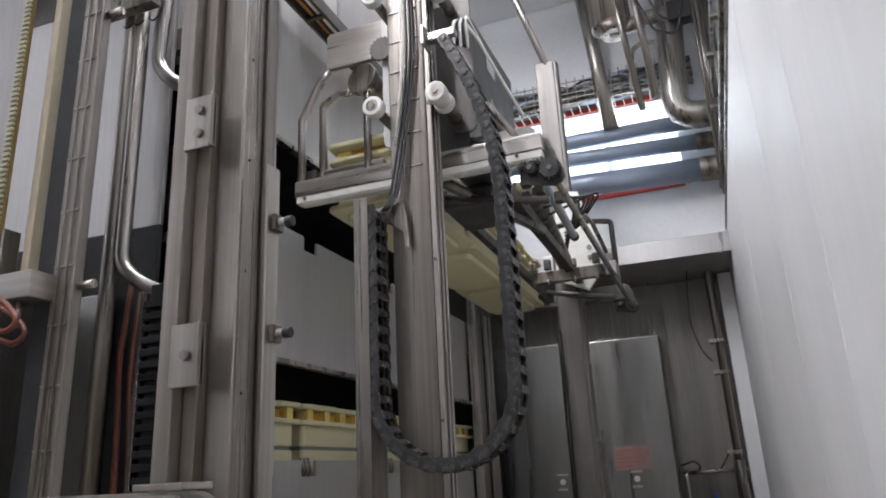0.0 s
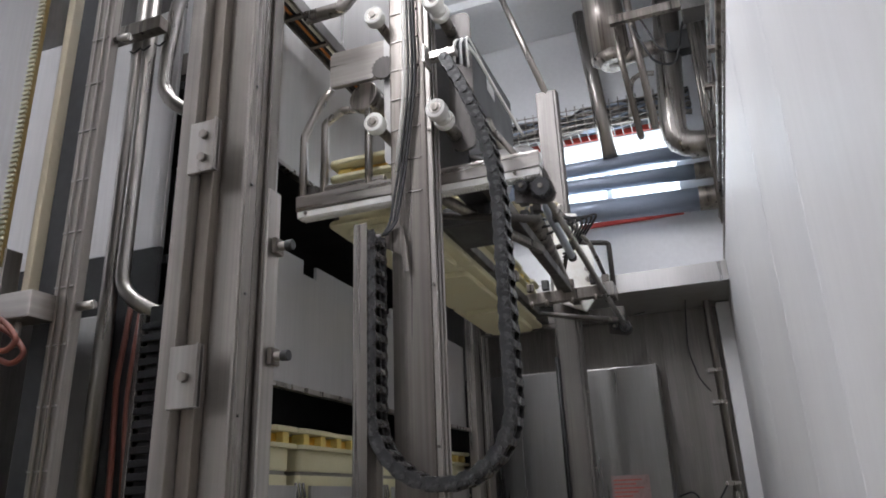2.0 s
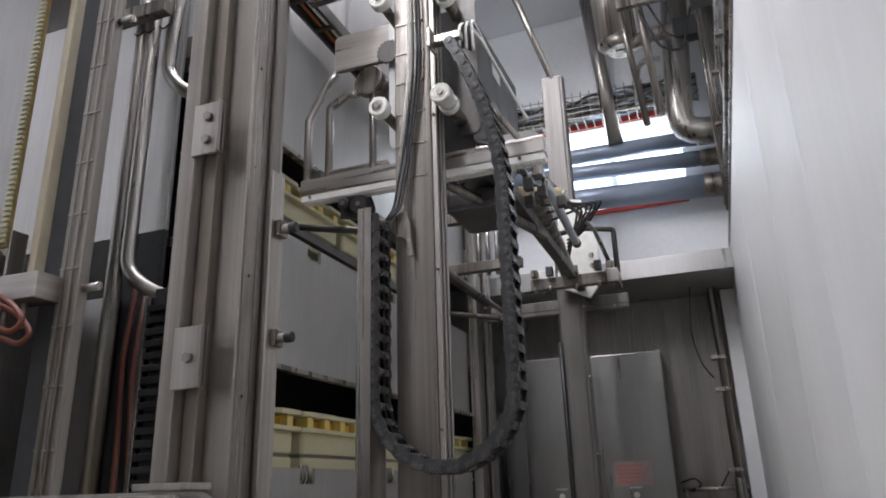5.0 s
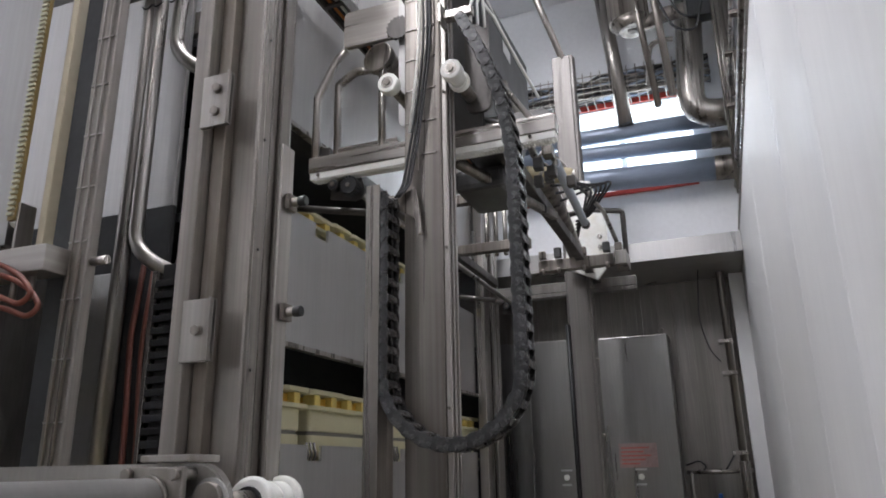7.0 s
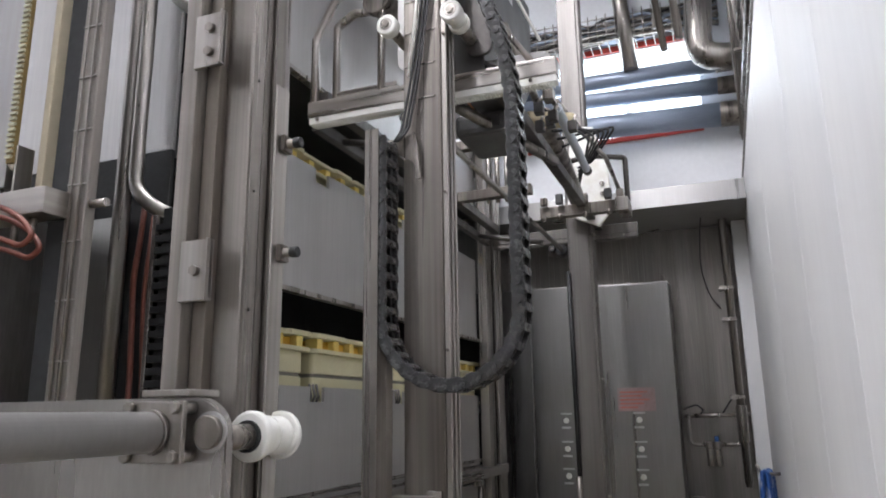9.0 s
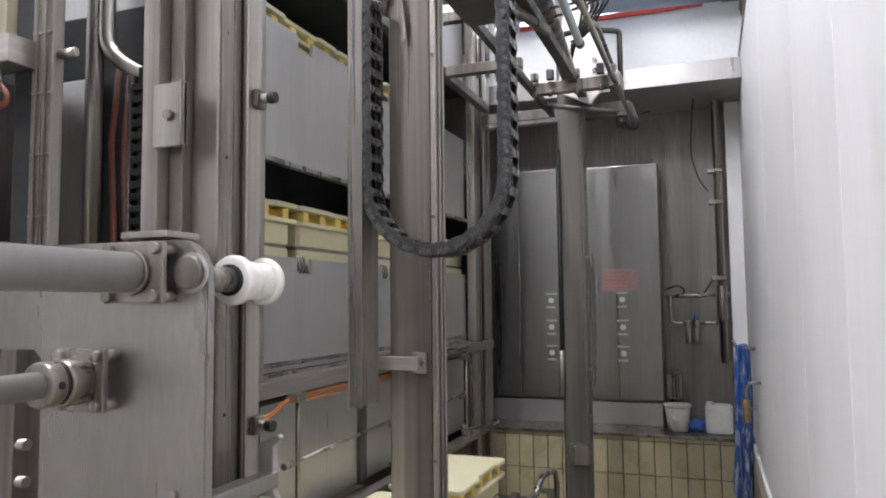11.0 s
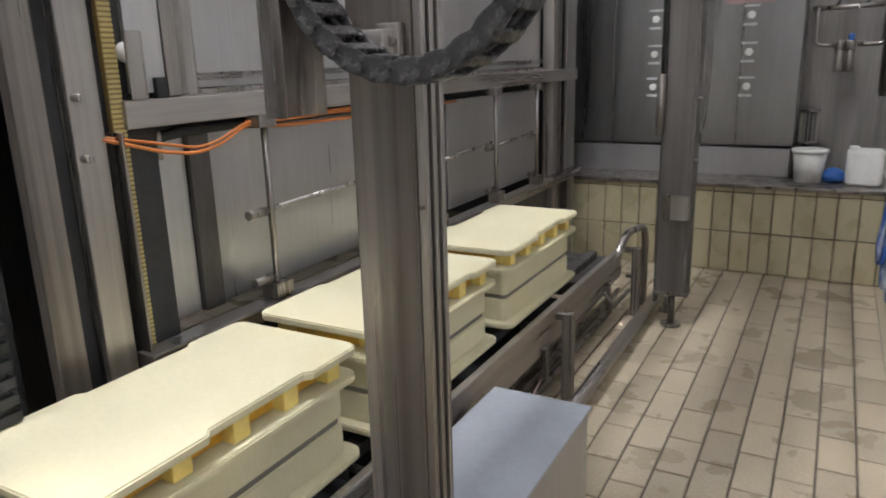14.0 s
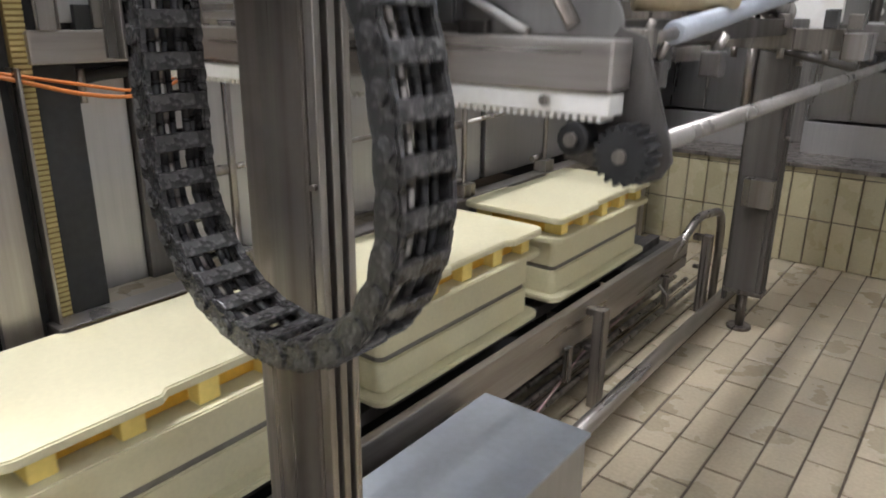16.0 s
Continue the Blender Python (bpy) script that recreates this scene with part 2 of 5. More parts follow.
def thing(name, at, label="", category="", group="", kind=""):
    ob = new(name)
    ob.empty_display_size = 0.1
    ob.location = at
    ORIGIN[ob.name] = Vector(at)
    return tagged(ob, label, category, group, kind)


def mesh(name, bm, mats):
    me = bpy.data.meshes.new(name)
    bm.to_mesh(me)
    bm.free()
    for m in mats if isinstance(mats, (list, tuple)) else [mats]:
        me.materials.append(m)
    return me


def part(name, bm, mats, parent, label="", at=None):
    """One mesh under a thing or a part; coordinates are the world's."""
    base = ORIGIN[parent.name]
    at = Vector(at) if at is not None else base
    bmesh.ops.translate(bm, vec=-at, verts=bm.verts)
    ob = new(name, mesh(name, bm, mats))
    ob.parent = parent
    ob.location = at - base
    ORIGIN[ob.name] = at
    if label:
        tagged(ob, label)
    return ob


def solid(name, bm, mats, label="", category="", group="", kind=""):
    """A thing of one mesh, in the world's coordinates."""
    ob = new(name, mesh(name, bm, mats))
    ORIGIN[ob.name] = Vector((0, 0, 0))
    return tagged(ob, label, category, group, kind)


def B():
    return bmesh.new()


def one_box(name, parent, mats, *c, bevel=0.002, label=""):
    bm = B()
    bx(bm, *c, bevel)
    return part(name, bm, mats, parent, label)


def one_tube(name, parent, mats, pts, r, n=10, round_at=0.0, label=""):
    bm = B()
    tube(bm, pts, r, n, round_at)
    return part(name, bm, mats, parent, label)


def one_cyl(name, parent, mats, p, q, r, n=20, bevel=0.0, label=""):
    bm = B()
    cy(bm, p, q, r, n, bevel=bevel)
    return part(name, bm, mats, parent, label)

# ------------------------------------------------------------------ the room
FLOOR_BACK, WALL_R = 5.0, 0.2
bm = B()
bx(bm, -3.4, 0.3, -1.6, 5.4, -0.2, -0.004)
floor = solid("floor", bm, GROUT, "cream tiled floor with dark worn joints", "floor", kind="structure")

bm = B()
bx(bm, WALL_R, WALL_R + 0.16, -1.6, 5.85, 0.45, 2.93)
wall_right = solid("wall_right", bm, WALLWHITE, "smooth white insulated wall panels with vertical joints", "wall", kind="structure")
for jy in (0.72, 1.57, 2.25, 3.4):
    bm = B()
    bx(bm, WALL_R - 0.0007, WALL_R, jy - 0.004, jy + 0.004, 0.47, 2.92)
    part("panel_joint", bm, WALLWHITE, wall_right)
bm = B()
slab(bm, [(0.1, -0.005), (0.22, -0.005), (0.22, 0.45), (0.185, 0.45), (0.168, 0.42), (0.16, 0.06), (0.148, 0.018), (0.125, 0.003), (0.1, 0.001)], "y", -1.6, 6.6)
kerb = solid("wall_kerb", bm, KERB, "beige painted concrete kerb along the white wall", "kerb", kind="structure")
bm = B()
bx(bm, 0.183, 0.2, -1.6, 4.98, 0.445, 0.468, 0.004)
solid("trim", bm, WALLWHITE, "white sealing bead over the kerb", "trim", kind="structure")

bm = B()
bx(bm, 0.36, 0.5, -1.6, 5.85, 2.93, 5.0)
solid("wall_right_upper", bm, PAINT, "white painted wall set back above the panels", "wall", kind="structure")
bm = B()
bx(bm, 0.19, 0.36, -1.6, 5.0, 2.932, 2.95, 0.003)
solid("wall_cap", bm, STEEL, "steel capping on top of the wall panels", "trim", kind="structure")

bm = B()
bx(bm, 0.105, 0.2, 5.46, 5.6, 0.492, 2.76, 0.006)
solid("corner_pier", bm, WALLWHITE, "white corner pier between the panels and the ribbed sheet", "pier", kind="structure")

# the back: a tiled plinth with a ledge, a ribbed sheet wall, a beam, and the upper wall with its window
bm = B()
bx(bm, -3.4, 0.16, 5.012, 5.85, 0, 0.47)
plinth = solid("back_plinth", bm, GROUT, "low plinth faced with yellowish tiles", "plinth", kind="structure")
bm = B()
bx(bm, -3.4, 0.2, 4.985, 5.85, 0.472, 0.492, 0.003)
solid("plinth_ledge", bm, WORN, "grey ledge on top of the tiled plinth", "ledge", kind="structure")
bm = B()
bx(bm, -3.4, 0.35, 5.6, 5.75, 0.47, 2.8)
wall_back = solid("wall_back", bm, RIBWALL, "stained grey ribbed sheet wall", "wall", kind="structure")
bm = B()
k = -1.7
while k < 0.2:
    bx(bm, k, k + 0.012, 5.588, 5.602, 0.5, 2.76)
    bx(bm, k + 0.035, k + 0.085, 5.594, 5.602, 0.5, 2.76)
    k += 0.115
part("wall_rib", bm, RIBWALL, wall_back)
bm = B()
bx(bm, -3.4, 0.2, 4.9, 5.75, 2.765, 2.9, 0.003)
solid("back_beam", bm, PANEL, "grey sheet-clad beam above the cabinets", "beam", kind="structure")
bm = B()
bx(bm, -3.4, 0.36, 5.0, 5.15, 2.9, 3.34)
bx(bm, -3.4, 0.36, 5.0, 5.15, 4.0, 5.0)
bx(bm, -3.4, -1.25, 5.0, 5.15, 3.34, 4.0)
bx(bm, -0.01, 0.36, 5.0, 5.15, 3.34, 4.0)
solid("wall_upper", bm, PAINT, "white painted upper wall with a wide high window", "wall", kind="structure")
window = thing("window_1", (-0.57, 5.1, 3.42), "wide bright frosted window with a red frame", "window", kind="structure")
one_box("pane", window, GLOW, -1.25, -0.01, 5.1, 5.11, 3.34, 4.0, bevel=0)
one_box("window_frame", window, RED, -1.25, -0.01, 4.985, 5.02, 4.0, 4.045)
one_box("window_sill", window, RED, -1.25, -0.01, 4.985, 5.02, 3.3, 3.335)
for mx in (-0.5,):
    one_box("mullion", window, PAINT, mx - 0.02, mx + 0.02, 5.0, 5.06, 3.34, 4.0)

bm = B()
bx(bm, -3.4, 0.5, -1.6, 5.85, 5.0, 5.15)
bx(bm, -3.4, 0.2, 4.3, 4.42, 4.93, 5.0)
solid("ceiling", bm, PAINT, "plain white ceiling with a shallow joint", "ceiling", kind="structure")
bm = B()
bx(bm, -3.55, -3.4, -1.6, 5.85, 0, 5.0)
solid("wall_left", bm, PAINT, "plain white wall behind the machines", "wall", kind="structure")
bm = B()
bx(bm, -3.55, 0.35, -1.75, -1.6, 0, 5.0)
solid("wall_near", bm, PAINT, "plain white wall", "wall", kind="structure")
for lx, ly, watts in LAMPS:
    lamp = thing("ceiling_light", (lx, ly, 4.75), "long slim tube light hung under the ceiling", "ceiling light", "ceiling lights")
    one_box("housing", lamp, PAINT, lx - 0.03, lx + 0.03, ly - 0.68, ly + 0.68, 4.72, 4.78, bevel=0.01)
    for dx in (-0.5, 0.5):
        one_cyl("hanger", lamp, STEEL, (lx, ly + dx, 4.78), (lx, ly + dx, 5.0), 0.006, 8)

# ------------------------------------------------------------------ cabinets and fittings on the ledge
def cabinet(x0, x1, z0, z1, doors, label):
    c = thing("switch_cabinet", ((x0 + x1) / 2, 5.45, 0.492), label, "cabinet", "cabinets on the ledge")
    one_box("body", c, CABINET, x0, x1, 5.322, 5.58, z0, z1, bevel=0.004)
    one_box("base_panel", c, PANEL, x0 + 0.005, x1 - 0.012, 5.31, 5.56, 0.492, z0 - 0.012, bevel=0.003, label="bright bare steel base strip")
    for a, b in doors:
        d = one_box("door", c, CABINET, a + 0.003, b - 0.003, 5.3, 5.32, z0 + 0.006, z1 - 0.006, bevel=0.004)
        for hz in (z0 + 0.15, (z0 + z1) / 2, z1 - 0.15):
            one_box("hinge", d, STEEL, a - 0.004, a + 0.008, 5.29, 5.3, hz - 0.03, hz + 0.03)
    return c


cab_a = cabinet(-0.862, -0.355, 0.66, 2.335, [(-0.862, -0.355)], "tall grey steel switch cabinet with three buttons and a red sticker")
cab_b = cabinet(-1.61, -1.02, 0.66, 2.345, [(-1.61, -1.361), (-1.361, -1.02)], "tall grey steel double-door switch cabinet with three buttons")
bm = B()
tube(bm, [(-0.395 + 0.018 * math.cos(a), 5.35, 2.36 + 0.02 * math.sin(a)) for a in [k * math.pi / 6 for k in range(13)]], 0.004, 8)
part("lifting_eye", bm, STEEL, cab_a)
for cab, cx in ((cab_a, -0.618), (cab_b, -1.128)):
    for bz in (1.37, 1.175, 0.99):
        bm = B()
        cy(bm, (cx, 5.285, bz), (cx, 5.3, bz), 0.02, 20, bevel=0.003)
        button = part("button", bm, WHITEPL, cab)
        one_box("label_plate", button, WHITE, cx - 0.04, cx + 0.04, 5.2965, 5.2995, bz + 0.042, bz + 0.054, bevel=0)
        one_box("label_plate", button, WHITE, cx - 0.036, cx + 0.03, 5.2965, 5.2995, bz - 0.056, bz - 0.042, bevel=0)
bm = B()
bx(bm, -0.755, -0.5, 5.2965, 5.2995, 1.43, 1.59)
sticker = part("sticker", bm, PINK, cab_a, "faded pinkish red warning sticker")
for k, w in enumerate((0.19, 0.15, 0.2, 0.16, 0.12)):
    one_box("text_bar", sticker, FADED, -0.74, -0.74 + w, 5.2945, 5.2962, 1.555 - k * 0.026, 1.565 - k * 0.026, bevel=0)

# buckets, strainer and air service unit
bk = thing("bucket", (-0.265, 5.2, 0.492), "small white plastic bucket on the ledge", "bucket")
bm = B()
cy(bm, (-0.265, 5.2, 0.492), (-0.265, 5.2, 0.66), 0.066, 28, 0.085)
part("body", bm, WHITEPL, bk)
bm = B()
cy(bm, (-0.265, 5.2, 0.648), (-0.265, 5.2, 0.668), 0.091, 28, bevel=0.004)
part("rim", bm, WHITEPL, bk)
st = thing("strainer_basket", (-0.29, 5.42, 0.67), "slotted steel strainer basket standing behind the bucket", "strainer")
one_cyl("core", st, BLACK, (-0.29, 5.42, 0.492), (-0.29, 5.42, 0.84), 0.034)
for k in range(12):
    a = k * math.pi / 6
    one_box("slat", st, STEEL, -0.29 + 0.042 * math.cos(a) - 0.005, -0.29 + 0.042 * math.cos(a) + 0.005, 5.42 + 0.042 * math.sin(a) - 0.005, 5.42 + 0.042 * math.sin(a) + 0.005, 0.68, 0.84)
for z in (0.67, 0.845):
    one_cyl("ring", st, STEEL, (-0.29, 5.42, z), (-0.29, 5.42, z + 0.015), 0.05, bevel=0.002)
jg = thing("canister", (-0.005, 5.2, 0.492), "squat white plastic canister on the ledge", "canister")
bm = B()
slab(bm, rounded(-0.09, 0.08, 5.12, 5.28, 0.035), "z", 0.492, 0.18, 0.01)
part("body", bm, WHITEPL, jg)
one_cyl("cap", jg, WHITEPL, (-0.06, 5.2, 0.672), (-0.06, 5.2, 0.69), 0.024, bevel=0.003)
bm = B()
bmesh.ops.create_icosphere(bm, subdivisions=3, radius=0.06)
for v in bm.verts:
    v.co = Vector((v.co.x * 1.0 - 0.145, v.co.y * 0.8 + 5.22, max(v.co.z * 0.75, -0.03) + 0.522)) + Vector(noise.noise_vector(v.co * 30)) * 0.008
solid("cleaning_cloth", bm, BLUE, "crumpled blue cleaning cloth on the ledge", "cloth")

svc = thing("air_service_unit", (-0.16, 5.42, 1.19), "compressed-air filter and regulator with steel pipework", "air regulator")
for sx in (-0.18, -0.13):
    bm = B()
    cy(bm, (sx, 5.42, 1.06), (sx, 5.42, 1.17), 0.022, 16, bevel=0.004)
    cy(bm, (sx, 5.42, 1.17), (sx, 5.42, 1.22), 0.026, 16, bevel=0.003)
    part("filter_bowl", bm, STEEL, svc)
one_cyl("knob", svc, BLUE, (-0.13, 5.42, 1.22), (-0.13, 5.42, 1.255), 0.014, bevel=0.003)
one_tube("pipe", svc, STEEL, [(-0.3, 5.5, 1.39), (-0.3, 5.42, 1.39), (-0.3, 5.42, 1.2), (-0.18, 5.42, 1.2)], 0.011, 10, 0.04)
one_tube("pipe", svc, STEEL, [(-0.13, 5.42, 1.2), (0.02, 5.42, 1.2), (0.02, 5.42, 1.39)], 0.011, 10, 0.03)
one_tube("pipe", svc, STEEL, [(-0.33, 5.46, 1.39), (0.1, 5.46, 1.4)], 0.013)
one_tube("air_hose", svc, BLACK, [(-0.33, 5.46, 1.44), (-0.24, 5.46, 1.47), (-0.2, 5.46, 1.43), (-0.22, 5.46, 1.4)], 0.006, 8, 0.03)
one_tube("air_hose", svc, BLACK, [(-0.08, 5.46, 1.4), (-0.04, 5.46, 1.46), (0.0, 5.46, 1.52)], 0.006, 8, 0.03)

rp = thing("riser_pipe", (0.045, 5.41, 2.2), "vertical galvanised pipe with clamps in the corner", "pipe")
one_cyl("pipe", rp, STEEL, (0.045, 5.41, 0.95), (0.045, 5.41, 4.8), 0.026)
one_cyl("sleeve", rp, STEEL, (0.045, 5.41, 1.22), (0.045, 5.41, 1.46), 0.034, bevel=0.003)
one_cyl("sleeve", rp, STEEL, (0.045, 5.41, 0.93), (0.045, 5.41, 1.05), 0.02)
for z in (1.5, 2.03, 2.25, 2.9):
    one_box("clamp", rp, STEEL, -0.02, 0.075, 5.37, 5.45, z, z + 0.025)
one_tube("drop_cable", rp, BLACK, [(-0.02, 5.3, 3.2), (-0.1, 5.3, 2.75), (-0.13, 5.3, 2.4), (-0.08, 5.35, 2.2), (-0.02, 5.38, 2.12)], 0.004, 6, 0.1)

# blue hose on its hook
hs = thing("water_hose", (0.12, 4.6, 1.1), "coiled blue and white water hose hung on a wall hook", "hose")
for k, (bx0, low, r) in enumerate(((0.07, 0.22, 0.019), (0.098, 0.1, 0.02), (0.128, 0.03, 0.02), (0.112, 0.3, 0.018), (0.148, 0.16, 0.018))):
    py, sway = 4.55 + 0.026 * k, 0.012 * (-1) ** k
    top = 0.1 + 0.008 * k
    bm = B()
    tube(bm, [(bx0, py, low + 0.03), (bx0 - 0.004, py, low + 0.12), (bx0 + sway, py, 0.5), (top - sway * 0.7, py, 0.85), (top, py, 1.06), (top + 0.014, py + 0.006, 1.105), (top + 0.03, py + 0.014, 1.06), (top + 0.03 + sway * 0.6, py + 0.016, 0.8), (bx0 + 0.022 - sway, py + 0.018, 0.45), (bx0 + 0.02, py + 0.012, low + 0.06), (bx0 + 0.012, py + 0.004, low + 0.022), (bx0, py, low + 0.03)], r * 0.72, 12, 0.07)
    part("hose_loop", bm, HOSE, hs)
one_tube("hook", hs, STEEL, [(0.2, 4.6, 1.08), (0.1, 4.6, 1.08), (0.08, 4.6, 1.13)], 0.01, 8, 0.03)
one_tube("tap_spout", hs, STEEL, [(0.2, 4.2, 0.93), (0.15, 4.2, 0.93), (0.125, 4.2, 0.9), (0.125, 4.2, 0.82)], 0.009, 10, 0.03)
one_cyl("tap_body", hs, BRASS, (0.125, 4.2, 0.72), (0.125, 4.2, 0.84), 0.02, bevel=0.004)
one_box("tap_lever", hs, STEEL, 0.12, 0.175, 4.19, 4.205, 0.79, 0.8)

# ------------------------------------------------------------------ pipes high up
hp = thing("horizontal_pipes", (-0.4, 4.85, 3.33), "three thick horizontal insulated pipes before the window", "pipes")
for za, zb, r in ((3.405, 3.33, 0.08), (3.612, 3.535, 0.055), (3.728, 3.705, 0.058)):
    bm = B()
    cy(bm, (-1.3, 4.86, za), (0.12, 4.86, za + (zb - za) * 0.855), r, 28)
    pp = part("pipe", bm, PIPEBLUE, hp)
    one_cyl("end_sleeve", pp, WORN, (0.1, 4.86, za + (zb - za) * 0.843), (0.36, 4.86, zb), r + 0.004, 28, 0.003)
bp = thing("downpipe", (0.05, 4.6, 3.7), "thick steel pipe that bends into the wall", "pipe")
one_tube("pipe", bp, STEEL, [(0.1, 4.6, 5.0), (-0.005, 4.6, 3.64), (0.36, 4.62, 3.61)], 0.088, 28, 0.15)
one_cyl("flange", bp, WORN, (0.25, 4.613, 3.619), (0.36, 4.62, 3.61), 0.1, 28, bevel=0.004)
vt = thing("vertical_pipes", (-0.5, 4.85, 3.8), "thin steel pipes dropping from the ceiling", "pipes")
one_tube("pipe", vt, STEEL, [(-0.547, 4.8, 5.0), (-0.443, 4.8, 3.74)], 0.052, 20)
one_tube("pipe", vt, WORN, [(-0.328, 4.2, 5.0), (-0.19, 4.2, 3.54)], 0.021, 12)
one_tube("pipe", vt, WORN, [(-0.188, 4.2, 5.0), (-0.1, 4.2, 3.6)], 0.025, 12)
one_tube("pipe", vt, STEEL, [(-0.235, 4.3, 3.75), (-0.225, 4.3, 3.92), (-0.205, 4.3, 4.02), (-0.15, 4.3, 4.055), (-0.06, 4.3, 4.04)], 0.017, 10, 0.05)
tank = thing("pressure_vessel", (-0.25, 4.0, 4.4), "hanging round steel vessel under the ceiling", "vessel")
bm = B()
cy(bm, (-0.315, 4.3, 4.22), (-0.34, 4.3, 5.0), 0.132, 32)
cy(bm, (-0.298, 4.3, 4.16), (-0.3, 4.3, 4.22), 0.085, 32, 0.132)
part("shell", bm, WORN, tank)
one_tube("outlet", tank, WORN, [(-0.33, 4.3, 4.2), (-0.2, 4.3, 4.2), (-0.1, 4.3, 4.23), (0.03, 4.3, 4.23)], 0.05, 16, 0.06)
ct = thing("cable_tray", (-0.5, 4.88, 4.2), "wire-mesh cable tray full of grey cables", "cable tray")
bm = B()
for z in (4.015, 4.06, 4.1, 4.15, 4.19):
    tube(bm, [(-1.6, 4.78, z), (0.15, 4.78, z - 0.04)], 0.004, 6)
for k in range(28):
    x = -1.6 + k * 0.063
    tube(bm, [(x, 4.78, 4.2), (x, 4.78, 3.995), (x, 4.98, 3.995)], 0.004, 6)
part("mesh_basket", bm, STEEL, ct)
rng = random.Random(7)
for k in range(44):
    bm = B()
    pts = [(-1.6 + j * 0.25, 4.82 + 0.12 * rng.random(), 4.01 + 0.2 * rng.random()) for j in range(8)]
    tube(bm, pts, 0.006 + 0.01 * rng.random(), 6, 0.08)
    part("cable", bm, [BLACK, DARKSTEEL, PIPEBLUE, WORN][k % 4], ct)
wb = thing("wall_brackets", (0.3, 3.0, 3.9), "steel brackets and thin conduits high on the wall", "brackets")
for y, z in ((2.1, 3.0), (2.5, 3.1), (3.2, 3.3), (3.9, 3.5), (4.35, 3.4)):
    one_box("bracket", wb, WORN, 0.24, 0.36, y - 0.02, y + 0.02, z, z + 0.12)
    one_box("bracket_arm", wb, WORN, 0.2, 0.36, y - 0.02, y + 0.02, z + 0.12, z + 0.14)
for k, (x, z) in enumerate(((0.22, 3.16), (0.27, 3.3), (0.31, 3.6), (0.25, 3.75))):
    one_tube("conduit", wb, (WORN, STEEL, PAINT, WORN)[k], [(x, 1.6, z), (x, 4.9, z + 0.05)], (0.02, 0.014, 0.025, 0.012)[k], 12)
for k in range(5):
    one_tube("conduit", wb, (WORN, STEEL)[k % 2], [(0.2 + 0.03 * k, 4.4 + 0.09 * k, 5.0), (0.2 + 0.03 * k, 4.45 + 0.09 * k, 3.0 + 0.1 * k)], 0.012 + 0.004 * (k % 3), 10)
one_box("junction_box", wb, DARKSTEEL, 0.16, 0.32, 4.0, 4.16, 4.25, 4.5, bevel=0.006)
one_box("junction_box", wb, DARK, 0.05, 0.2, 4.5, 4.6, 4.3, 4.45, bevel=0.006)
one_tube("sagging_cable", wb, BLACK, [(-0.15, 4.1, 4.3), (-0.05, 4.15, 4.02), (0.08, 4.2, 4.0), (0.16, 4.2, 4.3)], 0.008, 8, 0.1)
one_tube("sagging_cable", wb, BLACK, [(-0.1, 4.1, 4.35), (0.0, 4.15, 4.1), (0.1, 4.2, 4.1), (0.18, 4.2, 4.35)], 0.007, 8, 0.1)
one_box("pipe_clamp", wb, WORN, -0.28, 0.16, 4.06, 4.1, 4.32, 4.38)

# ------------------------------------------------------------------ moulds
def mould_stack(at, lid=True):
    """Two cream moulds on each other, with yellow feet and a flat notched lid; at: middle of the base."""
    X, Y, Z = at
    s = thing("mould_stack", at, "two cream cheese moulds stacked under a flat lid on yellow feet", "mould stack", "mould stacks")
    w, l = 0.168, 0.326

    def plate(z, t, notch=0.0, ww=w, ll=l, name="rim", mat=CREAM):
        if notch:
            base = rounded(X - ww, X + ww, Y - ll, Y + ll, 0.03)
            # a step in each long edge
            cut = [(X + ww, Y - 0.09), (X + ww - notch, Y - 0.075), (X + ww - notch, Y + 0.16), (X + ww, Y + 0.175)]
            o = base[0:14] + cut + base[14:28] + [(2 * X - a, b) for a, b in cut[::-1]]
        else:
            o = rounded(X - ww, X + ww, Y - ll, Y + ll, 0.035)
        bm = B()
        slab(bm, o, "z", Z + z, t, 0.003)
        return part(name, bm, mat, s)

    def body(z0, z1, name):
        bm = B()
        slab(bm, rounded(X - 0.14, X + 0.14, Y - 0.298, Y + 0.298, 0.02), "z", Z + z0, z1 - z0, 0.003)
        return part(name, bm, CREAM, s)

    bm = B()
    slab(bm, rounded(X - 0.12, X + 0.12, Y - 0.27, Y + 0.27, 0.03), "z", Z, 0.025, 0.003)
    part("skid", bm, CREAM, s)
    plate(0.025, 0.016)
    body(0.041, 0.112, "lower_mould")
    # set-back layer whose grey stands for the shaded gap between both moulds
    bm = B()
    slab(bm, rounded(X - 0.134, X + 0.134, Y - 0.292, Y + 0.292, 0.02), "z", Z + 0.112, 0.014)
    part("mould_gap_shade", bm, GAPSHADE, s)
    body(0.126, 0.204, "upper_mould")
    plate(0.204, 0.016)
    for fy in (-0.26, -0.13, 0.0, 0.13, 0.26):
        for fx in (-0.12, 0.12):
            bm = B()
            bx(bm, X + fx - 0.028, X + fx + 0.028, Y + fy - 0.02, Y + fy + 0.02, Z + 0.22, Z + 0.262, 0.003)
            part("spacer", bm, YELLOW, s)
    bm = B()
    bx(bm, X - 0.118, X + 0.118, Y - 0.276, Y + 0.276, Z + 0.221, Z + 0.256, 0.002)
    part("inner_tray", bm, AMBER, s)
    if lid:
        plate(0.262, 0.018, 0.014, name="lid")
    return s


base = mould_stack((-1.15, 1.72, 0.333))
